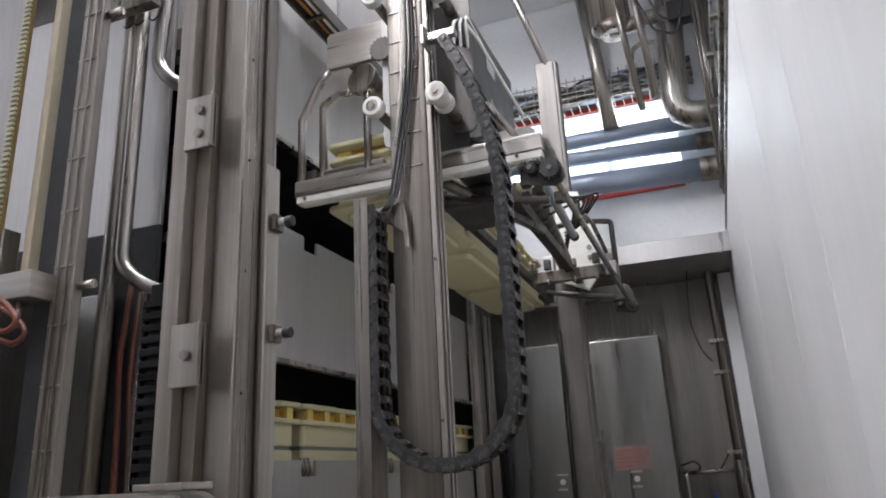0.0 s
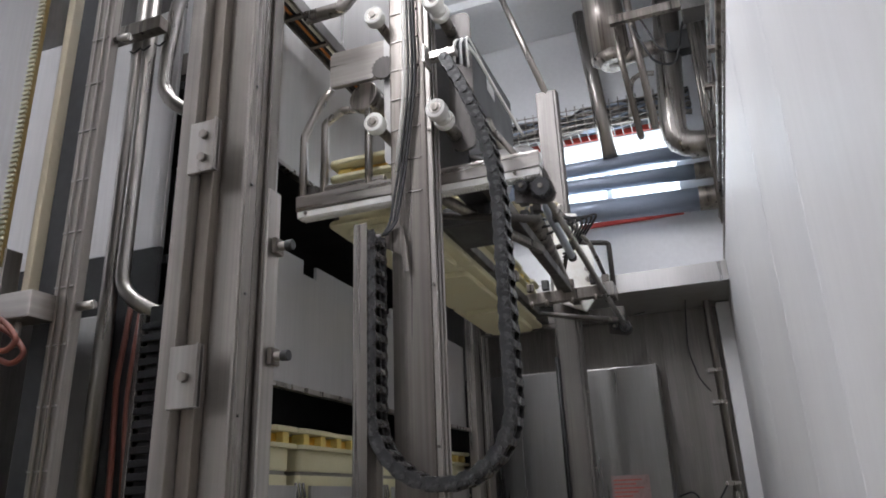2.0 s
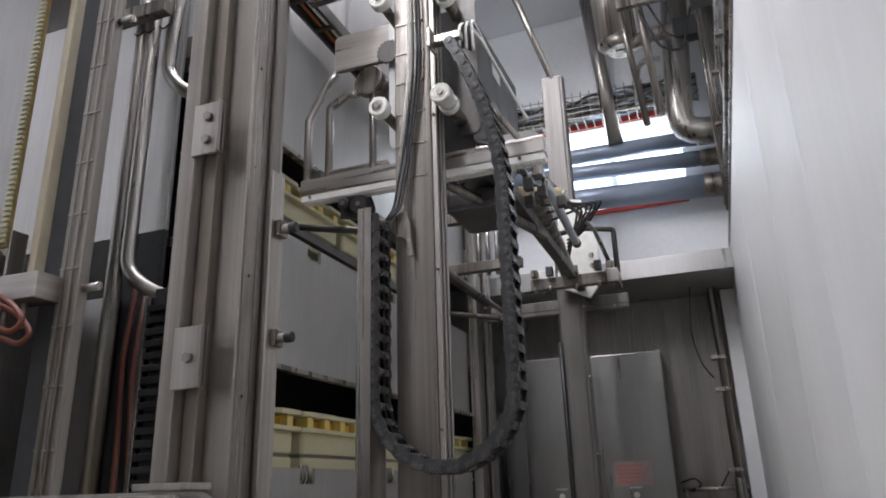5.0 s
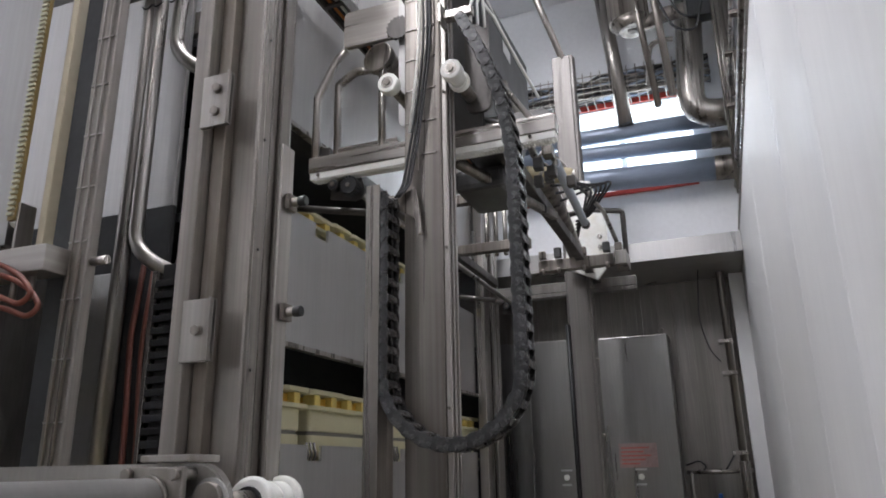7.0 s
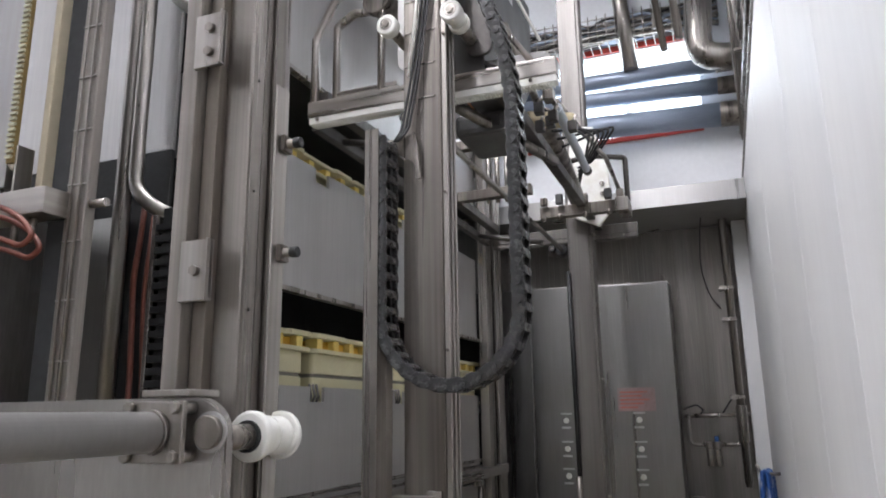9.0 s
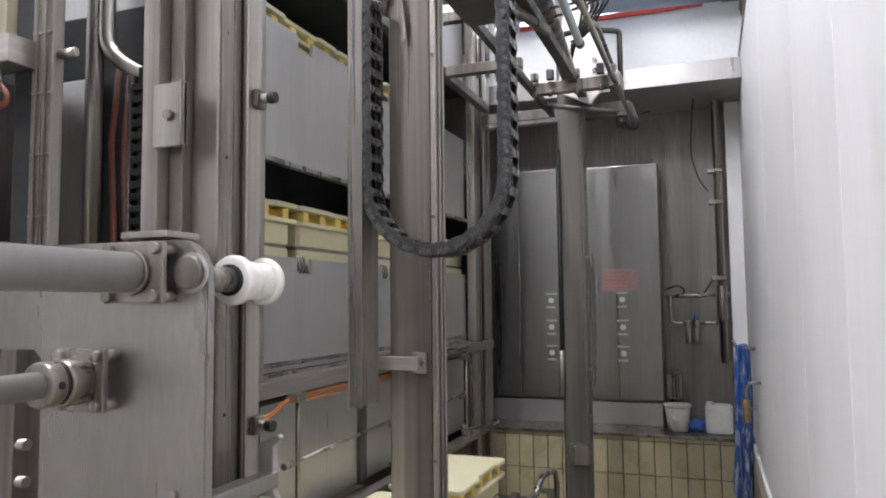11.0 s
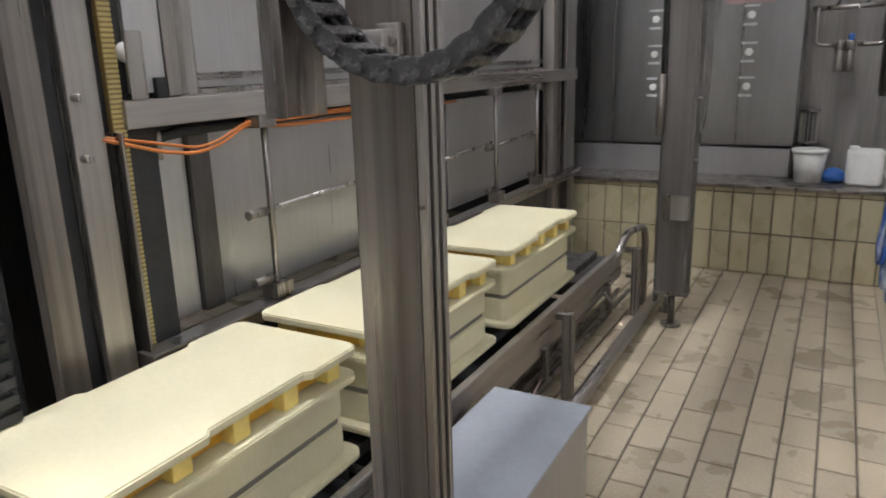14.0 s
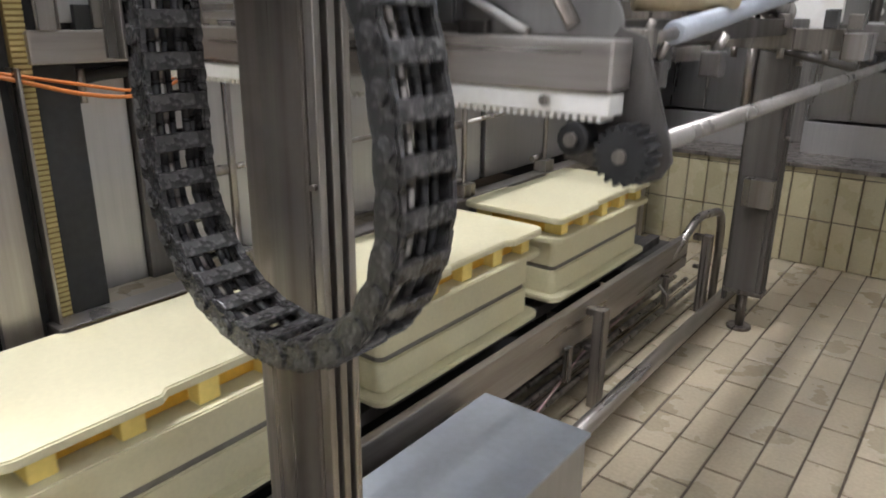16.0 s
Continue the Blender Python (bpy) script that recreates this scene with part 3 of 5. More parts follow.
ROW = ((-1.15, 1.72), (-1.15, 2.428), (-1.15, 3.163), (-1.12, 1.035))
row = [base] + [copy_thing(base, pose(x, y, 0.333)) for x, y in ROW[1:]]
# those inside the rack, on the lower ledge
for y, x, z in ((2.108, -1.65, 1.462), (2.782, -1.656, 1.464), (3.455, -1.65, 1.463), (4.128, -1.656, 1.463)):
    copy_thing(base, pose(x, y, z))
lifted = [copy_thing(base, pose(-1.05, y, 2.372)) for y in (2.455, 3.105, 3.76)]

# ------------------------------------------------------------------ conveyor
cv = thing("conveyor", (-1.15, 2.4, 0), "low steel conveyor with side rails and round floor bar", "conveyor")
for x in (-0.955, -1.345):
    one_box("side_rail", cv, STEELH, x - 0.012, x + 0.012, 0.3, 4.0, 0.215, 0.345, bevel=0.004)
for x in (-1.06, -1.24):
    one_box("slide_rail", cv, DARKSTEEL, x - 0.02, x + 0.02, 0.3, 3.95, 0.3, 0.332)
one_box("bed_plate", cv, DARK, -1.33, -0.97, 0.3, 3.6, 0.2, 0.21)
one_box("end_tray", cv, DARKSTEEL, -1.33, -0.97, 3.56, 4.0, 0.24, 0.3)
for y in (0.8, 1.6, 3.15, 4.0):
    one_box("cross_bar", cv, WORN, -1.345, -0.955, y - 0.015, y + 0.015, 0.225, 0.265)
for y in (3.15, 4.1):
    bm = B()
    bx(bm, -0.918, -0.882, y - 0.02, y + 0.02, 0.0, 0.325, 0.003)
    bx(bm, -0.955, -0.918, y - 0.016, y + 0.016, 0.3, 0.322, 0.003)
    bx(bm, -0.945, -0.918, y - 0.01, y + 0.01, 0.18, 0.195, 0.002)
    part("leg", bm, WORN, cv)
    one_cyl("leg", cv, WORN, (-1.36, y, 0.0), (-1.36, y, 0.24), 0.02)
one_tube("guard_hoop", cv, STEEL, [(-0.955, 3.85, 0.28), (-0.94, 4.08, 0.4), (-0.9, 4.22, 0.4), (-0.9, 4.26, 0.33), (-0.9, 4.26, 0.0)], 0.017, 12, 0.04)
one_tube("floor_bar", cv, STEELH, [(-0.815, 2.3, 0.07), (-0.828, 4.4, 0.07)], 0.025, 16)
one_cyl("bar_foot", cv, WORN, (-0.78, 4.22, 0), (-0.78, 4.22, 0.07), 0.012)
one_cyl("foot_disc", cv, WORN, (-0.78, 4.22, 0), (-0.78, 4.22, 0.008), 0.035)
one_tube("drain_hose", cv, PINK, [(-0.86, 2.5, 0.12), (-0.98, 3.2, 0.13), (-1.0, 3.8, 0.16)], 0.004, 6)
for k in range(4):
    one_tube("pipe_run", cv, WORN, [(-0.98 - 0.05 * k, 2.3, 0.05), (-0.98 - 0.05 * k, 4.3, 0.05)], 0.011, 8)
for y in (3.0, 3.75):
    one_box("clip", cv, STEEL, -0.94, -0.925, y, y + 0.03, 0.13, 0.24)
one_tube("latch", cv, STEEL, [(-0.94, 3.72, 0.22), (-0.91, 3.74, 0.17), (-0.91, 3.72, 0.13)], 0.006, 8)
one_box("bumper_bar", cv, STEEL, -1.32, -0.93, 2.06, 2.09, 0.26, 0.29)

mb = thing("cover_box", (-0.77, 2.3, 0), "low box with a flat sloping bare steel lid beside the post", "box")
bm = B()
slab(bm, [(-0.9, 0.0), (-0.64, 0.0), (-0.64, 0.3), (-0.9, 0.3)], "y", 2.03, 0.51, 0.003)
part("body", bm, PANEL, mb)
# the lid's pale blue is the wall's reflection put into colour
one_box("lid", mb, SHEENSTEEL, -0.905, -0.634, 2.02, 2.55, 0.302, 0.312, label="flat steel lid with the wall's pale sheen in its colour")

# ------------------------------------------------------------------ lift posts
def post(name, x0, x1, y0, y1, z1, label, foot=0.06, skin=WORN, z0=0.0):
    p = thing(name, ((x0 + x1) / 2, (y0 + y1) / 2, 0), label, "post", "lift posts")
    one_box("profile", p, skin, x0, x1 - 0.02, y0, y1, z0, z1, bevel=0.006)
    for k in range(3):
        one_box("guide_rail", p, STEEL if skin is WORN else skin, x1 - 0.02, x1 - 0.004 + 0.004 * k, y0 + 0.003 + 0.019 * k, y0 + 0.015 + 0.019 * k, z0, z1)
    one_box("foot_plate", p, WORN, x0 - foot, x1 + foot, y0 - foot, y1 + foot, z0, z0 + 0.015)
    return p


near_post = post("lift_post", -0.858, -0.715, 1.89, 1.945, 4.1, "tall scratched stainless steel lift post with guide rails")
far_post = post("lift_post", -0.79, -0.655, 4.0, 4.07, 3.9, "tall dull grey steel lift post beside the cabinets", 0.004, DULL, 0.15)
one_cyl("levelling_foot", far_post, WORN, (-0.722, 4.035, 0.004), (-0.722, 4.035, 0.15), 0.016, 14)
one_cyl("foot_disc", far_post, WORN, (-0.722, 4.035, 0), (-0.722, 4.035, 0.014), 0.045, 20, 0.003)
for z in (0.75, 1.0, 1.6, 2.0, 2.4):
    one_cyl("rail_screw", far_post, STEEL, (-0.66, 4.0, z), (-0.64, 4.0, z), 0.007, 8)
one_box("clamp_block", far_post, STEEL, -0.76, -0.66, 3.95, 4.0, 0.5, 0.6)
one_tube("strut", far_post, STEEL, [(-0.72, 4.02, 3.88), (-1.05, 4.02, 4.99)], 0.022, 12)
one_tube("conduit", far_post, BLACK, [(-0.8, 3.99, 2.2), (-0.795, 3.985, 0.9)], 0.012, 8)
one_cyl("conduit_sleeve", far_post, WORN, (-0.8, 3.98, 0.85), (-0.8, 3.98, 1.1), 0.017)
one_box("side_rail", far_post, DARKSTEEL, -0.806, -0.791, 4.04, 4.07, 0.1, 3.2)
for k in range(8):
    one_box("wire_clip", near_post, STEEL, -0.852, -0.752, 1.886, 1.8895, 2.35 + 0.11 * k, 2.353 + 0.11 * k, bevel=0)
one_box("wire_line", near_post, STEEL, -0.812, -0.81, 1.886, 1.8895, 2.3, 3.2, bevel=0)
for k, dx in enumerate((0.0, 0.012, 0.022)):
    one_tube("cable", near_post, BLACK, [(-0.79 + dx, 1.875, 3.6), (-0.785 + dx, 1.87, 3.0), (-0.78 + dx, 1.87, 2.72), (-0.815 + dx, 1.868, 2.45), (-0.845 + dx, 1.85, 2.24), (-0.86 + dx * 0.5, 1.83, 2.2)], 0.0042, 8, 0.12)
one_tube("cable", near_post, WHITEPL, [(-0.8, 1.875, 3.6), (-0.797, 1.872, 2.72), (-0.83, 1.868, 2.42)], 0.005, 8, 0.12)

for z in (0.42, 0.95, 1.6, 2.05, 2.55):
    one_cyl("rail_screw", near_post, WORN, (-0.727, 1.886, z), (-0.727, 1.893, z), 0.0045, 8)
one_box("stop_block", near_post, WORN, -0.74, -0.7, 1.872, 1.889, 0.325, 0.35, bevel=0.004)
one_box("foot_channel", near_post, WORN, -0.9, -0.68, 1.83, 1.86, 0.015, 0.07, bevel=0.004)

tray = one_box("cable_tray_floor", near_post, WORN, -0.935, -0.765, 1.73, 1.87, 0.3, 0.305, label="small open steel tray bolted before the post")
for x0, x1, y0, y1 in ((-0.935, -0.93, 1.73, 1.87), (-0.77, -0.765, 1.73, 1.87), (-0.93, -0.77, 1.73, 1.735), (-0.93, -0.77, 1.865, 1.87)):
    one_box("tray_side", tray, STEEL, x0, x1, y0, y1, 0.305, 0.37, bevel=0.001)
one_box("tray_bracket", tray, WORN, -0.85, -0.8, 1.87, 1.889, 0.31, 0.36)

# the fixed rail of the cable chain and its clamps
gr = thing("chain_rail", (-0.89, 1.8, 1.1), "upright channel that guides the cable chain", "rail")
one_box("web", gr, STEEL, -0.914, -0.889, 1.755, 1.845, 1.1, 2.215, bevel=0.002)
for y in (1.752, 1.845):
    one_box("flange", gr, STEEL, -0.914, -0.872, y, y + 0.004, 1.1, 2.215, bevel=0.001)
bm = B()
slab(bm, [(-0.868, 2.215), (-0.81, 2.235), (-0.8, 2.19), (-0.79, 2.09), (-0.805, 2.09), (-0.812, 2.14), (-0.868, 2.175)], "y", 1.86, 0.006, 0.001)
part("top_bracket", bm, WORN, gr)
one_box("clamp_arm", gr, STEELH, -0.87, -0.755, 1.84, 1.872, 1.19, 1.225)
one_box("clamp_plate", gr, STEEL, -0.785, -0.745, 1.868, 1.89, 1.18, 1.235)
for x in (-0.775, -0.755):
    one_cyl("bolt", gr, WORN, (x, 1.855, 1.208), (x, 1.87, 1.208), 0.008, 6)

# ------------------------------------------------------------------ the rack on the other side
rk = thing("press_rack", (-1.7, 3.2, 0), "steel rack with sheet fronts, dark slots and lower service doors", "rack")
for y0, y1, z0 in ((1.985, 2.066, 1.12), (4.3, 4.42, 0.0), (4.5, 4.64, 0.0)):
    one_box("upright", rk, STEEL, -1.44, -1.385, y0, y1, z0, 3.6, bevel=0.004)


def front(z0, z1, notches, y0=2.066, y1=4.3):
    o = [(y0, z0), (y1, z0), (y1, z1)]
    for n in notches[::-1]:
        o += [(n + 0.05, z1), (n + 0.05, z1 - 0.055), (n - 0.05, z1 - 0.055), (n - 0.05, z1)]
    o.append((y0, z1))
    bm = B()
    slab(bm, o, "x", -1.465, 0.012)
    return part("front_sheet", bm, PANEL, rk)


front(1.885, 2.378, (2.42, 3.15, 3.88))
front(1.132, 1.535, (2.42, 3.15, 3.88))
front(2.72, 3.45, ())
front(3.47, 4.6, (), 2.1, 4.6)
for z in (1.87, 1.12, 2.71):
    one_box("edge_lip", rk, STEEL, -1.468, -1.435, 2.066, 4.3, z - 0.008, z + 0.01)
for z in (1.15, 1.16):
    one_box("edge_rod", rk, STEEL, -1.4525, -1.44, 2.066, 4.3, z, z + 0.006)
# back sheet and shelves near-black, so the rack's inner shade is in their colour
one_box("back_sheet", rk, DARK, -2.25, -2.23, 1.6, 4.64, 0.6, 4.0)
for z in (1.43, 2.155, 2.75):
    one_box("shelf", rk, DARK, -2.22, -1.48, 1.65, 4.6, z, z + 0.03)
# one end in three tones; the near-black lowest paints the shade behind the columns
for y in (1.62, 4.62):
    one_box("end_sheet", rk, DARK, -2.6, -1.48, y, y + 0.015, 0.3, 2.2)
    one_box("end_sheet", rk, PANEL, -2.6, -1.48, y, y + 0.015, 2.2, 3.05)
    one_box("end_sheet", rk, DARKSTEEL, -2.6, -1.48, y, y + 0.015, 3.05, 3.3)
for n in (2.42, 3.15, 3.88):
    for dx in (0.0, 0.025, 0.05):
        one_tube("catch", rk, DARKSTEEL, [(-1.48, n - 0.03 + dx, 1.46), (-1.46, n - 0.03 + dx, 1.5), (-1.47, n - 0.03 + dx, 1.545)], 0.005, 6)
one_box("main_rail", rk, STEELH, -1.44, -1.375, 1.865, 4.64, 1.062, 1.118, bevel=0.004)
one_box("bottom_rail", rk, STEELH, -1.39, -1.335, 1.82, 4.6, 0.57, 0.608, bevel=0.004)
one_box("kick_sheet", rk, DARKSTEEL, -1.44, -1.42, 1.82, 4.6, 0.05, 0.57)
for y in (1.86, 3.2, 4.5):
    one_box("rack_leg", rk, WORN, -1.42, -1.36, y - 0.03, y + 0.03, 0.0, 0.57)
for y0, y1 in ((1.965, 2.066), (2.13, 2.848), (2.912, 3.3), (3.33, 4.25)):
    one_box("door_sheet", rk, PANEL, -1.475, -1.455, y0, y1, 0.61, 1.03, bevel=0.003)
# a near-black sheet that paints the shade between the doors
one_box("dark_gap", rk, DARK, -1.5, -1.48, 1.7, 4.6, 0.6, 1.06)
for y in (2.098, 2.88):
    one_box("door_strip", rk, DARKSTEEL, -1.478, -1.44, y - 0.03, y + 0.03, 0.61, 1.04)
for y in (2.23, 3.075, 3.57, 4.02):
    rod = one_tube("vertical_rod", rk, STEEL, [(-1.36, y, 1.065), (-1.36, y, 0.62)], 0.009, 10)
    one_box("rod_block", rod, STEEL, -1.385, -1.335, y - 0.03, y + 0.03, 0.61, 0.65)
    one_box("rod_block", rod, STEEL, -1.39, -1.345, y - 0.03, y + 0.03, 1.035, 1.065)
    one_cyl("pivot", rod, WORN, (-1.37, y - 0.07, 0.83), (-1.37, y + 0.01, 0.83), 0.012, 10)
    one_cyl("pivot", rod, WORN, (-1.37, y - 0.07, 0.66), (-1.37, y + 0.01, 0.66), 0.011, 10)
for y0, y1 in ((2.23, 3.02), (3.075, 3.52), (3.57, 3.98)):
    one_tube("cross_rod", rk, STEEL, [(-1.36, y0, 0.835), (-1.36, y1, 0.855)], 0.007, 8)
one_tube("orange_cable", rk, ORANGE, [(-1.37, 1.8, 1.05), (-1.368, 1.87, 1.03), (-1.368, 1.93, 1.012), (-1.368, 2.02, 0.997), (-1.37, 2.1, 1.008), (-1.375, 2.18, 1.043), (-1.385, 2.5, 1.047), (-1.395, 3.2, 1.035)], 0.0038, 8, 0.06)
one_tube("orange_cable", rk, ORANGE, [(-1.38, 1.8, 1.055), (-1.374, 1.9, 1.035), (-1.37, 2.03, 1.008), (-1.37, 2.09, 1.016), (-1.375, 2.19, 1.052), (-1.385, 2.6, 1.054), (-1.395, 3.2, 1.045)], 0.0032, 8, 0.06)
one_tube("orange_cable", rk, ORANGE, [(-1.375, 2.19, 1.05), (-1.385, 2.3, 1.03), (-1.39, 2.6, 1.026), (-1.4, 3.3, 1.03)], 0.005, 8, 0.06)
one_tube("black_cable", rk, BLACK, [(-1.43, 1.8, 1.0), (-1.43, 2.0, 1.04), (-1.42, 2.6, 1.05)], 0.012, 8, 0.08)
# rod and spring seats by the rack's corner
for z in (1.03, 1.118):
    for y in (1.9, 1.96):
        one_cyl("rail_bolt", rk, STEEL, (-1.41, y, z - 0.04), (-1.41, y, z + 0.02), 0.008, 8)
rl = thing("belt_tensioner", (-1.4, 1.87, 1.118), "small white roller in a steel fork on the rack's rail", "roller")
for x in (-1.44, -1.375):
    one_box("fork_side", rl, STEEL, x, x + 0.006, 1.88, 1.92, 1.118, 1.25)
one_cyl("roller", rl, WHITEPL, (-1.434, 1.9, 1.21), (-1.375, 1.9, 1.21), 0.02, bevel=0.003)
one_box("sensor", rl, BLACK, -1.43, -1.38, 1.95, 1.98, 1.118, 1.16)
bs = thing("toothed_belt_upright", (-1.3, 1.78, 0), "upright with a yellow toothed belt in a dark slot", "belt")
# flat near-black face; the depth of the slot is painted as shade
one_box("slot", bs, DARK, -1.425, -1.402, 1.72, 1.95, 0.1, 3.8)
one_box("belt", bs, BELT, -1.4, -1.387, 1.84, 1.87, 0.1, 3.8, bevel=0.001)
bm = B()
for k in range(210):
    z = 0.45 + k * 0.0095
    bx(bm, -1.387, -1.384, 1.841, 1.869, z, z + 0.0055)
part("teeth", bm, BELTTOOTH, bs)
one_box("cover_strip", bs, STEEL, -1.4, -1.368, 1.742, 1.808, 0.0, 3.8, bevel=0.004)
one_box("cover_side", bs, WORN, -1.42, -1.39, 1.655, 1.715, 0.0, 3.8, bevel=0.004)
one_box("upper_cover", bs, PANEL, -1.404, -1.39, 1.898, 1.984, 1.13, 3.6, bevel=0.002)
one_box("edge_strip", bs, STEEL, -1.4, -1.356, 1.832, 1.8385, 0.0, 1.06, bevel=0.002)
for z in (1.02, 1.13, 1.9):
    one_cyl("bolt", bs, STEEL, (-1.368, 1.755, z), (-1.345, 1.755, z), 0.008, 8)

# ------------------------------------------------------------------ second lift, close by
c2 = thing("lift_column", (-0.78, 1.0, 0), "broad weathered stainless steel column with a chain guard and bolted plates", "column", "lift columns")
bm = B()
bx(bm, -0.79, -0.737, 1.0, 1.04, 0, 4.6, 0.005)
bx(bm, -0.786, -0.741, 1.04, 1.062, 0, 4.6, 0.003)
bx(bm, -0.79, -0.735, 1.062, 1.095, 0, 4.6, 0.004)
part("profile", bm, WORN, c2)
one_box("edge_rail", c2, STEEL, -0.693, -0.689, 1.008, 1.043, 0, 1.98, bevel=0.001)
for z in (0.35, 0.8):
    one_box("rail_spacer", c2, WORN, -0.737, -0.693, 1.016, 1.036, z, z + 0.03)
one_box("guard_channel", c2, WORN, -0.848, -0.817, 0.956, 1.06, 0, 4.6, bevel=0.003)
one_box("guard_strip", c2, BROWNED, -0.815, -0.789, 0.98, 1.05, 0, 4.6, bevel=0.002)
for z in (1.655, 2.052, 2.9):
    pl = one_box("splice_plate", c2, STEEL, -0.818, -0.76, 0.947, 0.956, z - 0.048, z + 0.05, bevel=0.002)
    one_box("plate_flange", pl, STEEL, -0.763, -0.76, 0.94, 0.957, z - 0.048, z + 0.05, bevel=0.001)
    for dz in ((0.0,) if z < 2 else (-0.022, 0.022)):
        one_cyl("bolt", pl, WORN, (-0.786, 0.94, z + dz), (-0.786, 0.948, z + dz), 0.0085, 6)
bm = B()
for k in range(150):
    z = 1.2 + k * 0.016
    bx(bm, -0.862, -0.848, 1.0, 1.02, z, z + 0.009)
part("roller_chain", bm, DARK, c2)
for k in range(18):
    one_cyl("rail_hole", c2, DARK, (-0.7365, 1.02, 0.4 + 0.2 * k), (-0.7345, 1.02, 0.4 + 0.2 * k), 0.0025, 8)
for z in (1.69, 1.878, 1.186):
    pin = one_cyl("stop_pin", c2, STEEL, (-0.69, 1.03, z), (-0.662, 1.03, z), 0.008, 12, bevel=0.002)
    one_cyl("pin_cap", pin, BLACK, (-0.667, 1.03, z), (-0.653, 1.03, z), 0.0092, 12, bevel=0.002)
    one_box("pin_block", pin, WORN, -0.688, -0.679, 1.018, 1.044, z - 0.014, z + 0.014)

lf = thing("lift_carriage", (-0.75, 0.83, 0.95), "grey steel lift carriage plate with white flanged rollers and cross tubes", "lift carriage")
outline = rounded(-1.0, -0.612, 0.965, 1.452, 0.05, "0110", 8)
bm = B()
slab(bm, [(-0.98, 1.31), (-0.9, 1.31), (-0.885, 1.295), (-0.885, 0.93), (-0.68, 0.93)] + [p for p in outline if p[1] < 1.2 and p[0] > -0.7] + [p for p in outline if p[1] > 1.2 and p[0] > -0.7] + [(-1.2, 1.452), (-1.2, 1.31)], "y", 0.822, 0.016, 0.002)
plate2 = part("side_plate", bm, SATIN, lf)
bm = B()
cy(bm, (-0.636, 0.812, 1.409), (-0.636, 0.824, 1.409), 0.021, 28, bevel=0.002)
part("axle_end", bm, STEEL, lf)
one_cyl("axle_collar", lf, PANEL, (-0.636, 0.8195, 1.409), (-0.636, 0.823, 1.409), 0.0255, 28)
one_box("top_cap", lf, STEEL, -0.73, -0.655, 0.8, 0.86, 1.453, 1.462)


NEAR = Vector((-0.031, 0.099, 1.37))


def own(x, y, z):
    """A place in the room, in the carriage's own unscaled coordinates."""
    return tuple(NEAR + (Vector((x, y, z)) - NEAR) / 1.083)


def flanged(x, z, r, hx, hz, name, stubs=False):
    """A cross tube that comes out square to the side plate, with a bolted flange held off it."""
    t = one_cyl(name, lf, PANEL, own(x, -0.6, z), own(x, 0.848, z), r, 28)
    one_cyl("weld_collar", t, STEEL, own(x, 0.842, z), own(x, 0.849, z), r + 0.003, 28)
    p, q = own(x - hx, 0.85, z - hz), own(x + hx, 0.859, z + hz)
    fl = one_box("flange_plate", t, STEEL, p[0], q[0], p[1], q[1], p[2], q[2])
    for dx in (-0.78, 0.78):
        for dz in (-0.78, 0.78):
            bxx, bz = x + dx * hx, z + dz * hz
            one_cyl("bolt_head", fl, STEEL, own(bxx, 0.841, bz), own(bxx, 0.85, bz), 0.008, 6, 0.001)
            one_cyl("spacer", fl, STEEL, own(bxx, 0.859, bz), own(bxx, 0.883, bz), 0.0075, 12)
    return t


flanged(-0.757, 1.413, 0.025, 0.05, 0.041, "cross_tube")
drive = flanged(-0.847, 1.267, 0.0165, 0.043, 0.043, "drive_shaft")
one_cyl("bearing", drive, STEEL, own(-0.847, 0.815, 1.267), own(-0.847, 0.85, 1.267), 0.03, 28, 0.003)
one_cyl("set_collar", drive, WORN, own(-0.847, 0.785, 1.267), own(-0.847, 0.808, 1.267), 0.028, 28, 0.003)
one_cyl("seal", drive, BLACK, own(-0.847, 0.807, 1.267), own(-0.847, 0.816, 1.267), 0.026, 24)
one_cyl("collar_screw", drive, DARK, own(-0.818, 0.796, 1.267), own(-0.816, 0.796, 1.267), 0.005, 10)
flanged(-0.765, 0.998, 0.037, 0.047, 0.05, "cross_tube")


def roller2(x, z):
    """A flanged guide roller behind the plate, on an axle square to it."""
    r = one_cyl("roller", lf, WHITEPL, own(x, 0.968, z), own(x, 1.03, z), 0.026, 28, 0.002, "white plastic flanged roller with a stained near flange")
    one_cyl("flange", r, TAN if z < 1.2 else WHITEPL, own(x, 0.953, z), own(x, 0.969, z), 0.0335, 32, 0.004)
    one_cyl("flange", r, WHITEPL, own(x, 1.027, z), own(x, 1.041, z), 0.0335, 32, 0.004)
    one_cyl("middle_ring", r, WHITEPL, own(x, 0.995, z), own(x, 1.0, z), 0.027, 28)
    one_cyl("axle", r, WORN, own(x, 0.897, z), own(x, 0.95, z), 0.0165, 20)
    one_cyl("dirty_seal", r, DARK, own(x, 0.948, z), own(x, 0.955, z), 0.021, 20)


roller2(-0.677, 1.404)
roller2(-0.675, 0.985)
arm2 = one_box("side_arm", lf, SATIN, -0.649, -0.621, 0.839, 0.996, 1.107, 1.13, bevel=0.003)
bm = B()
slab(bm, [(-0.657, 1.095), (-0.63, 1.095), (-0.615, 1.078), (-0.61, 1.083), (-0.624, 1.103), (-0.624, 1.165), (-0.612, 1.178), (-0.617, 1.182), (-0.657, 1.165)], "y", 0.984, 0.012, 0.001)
part("hook_plate", bm, PANEL, arm2)
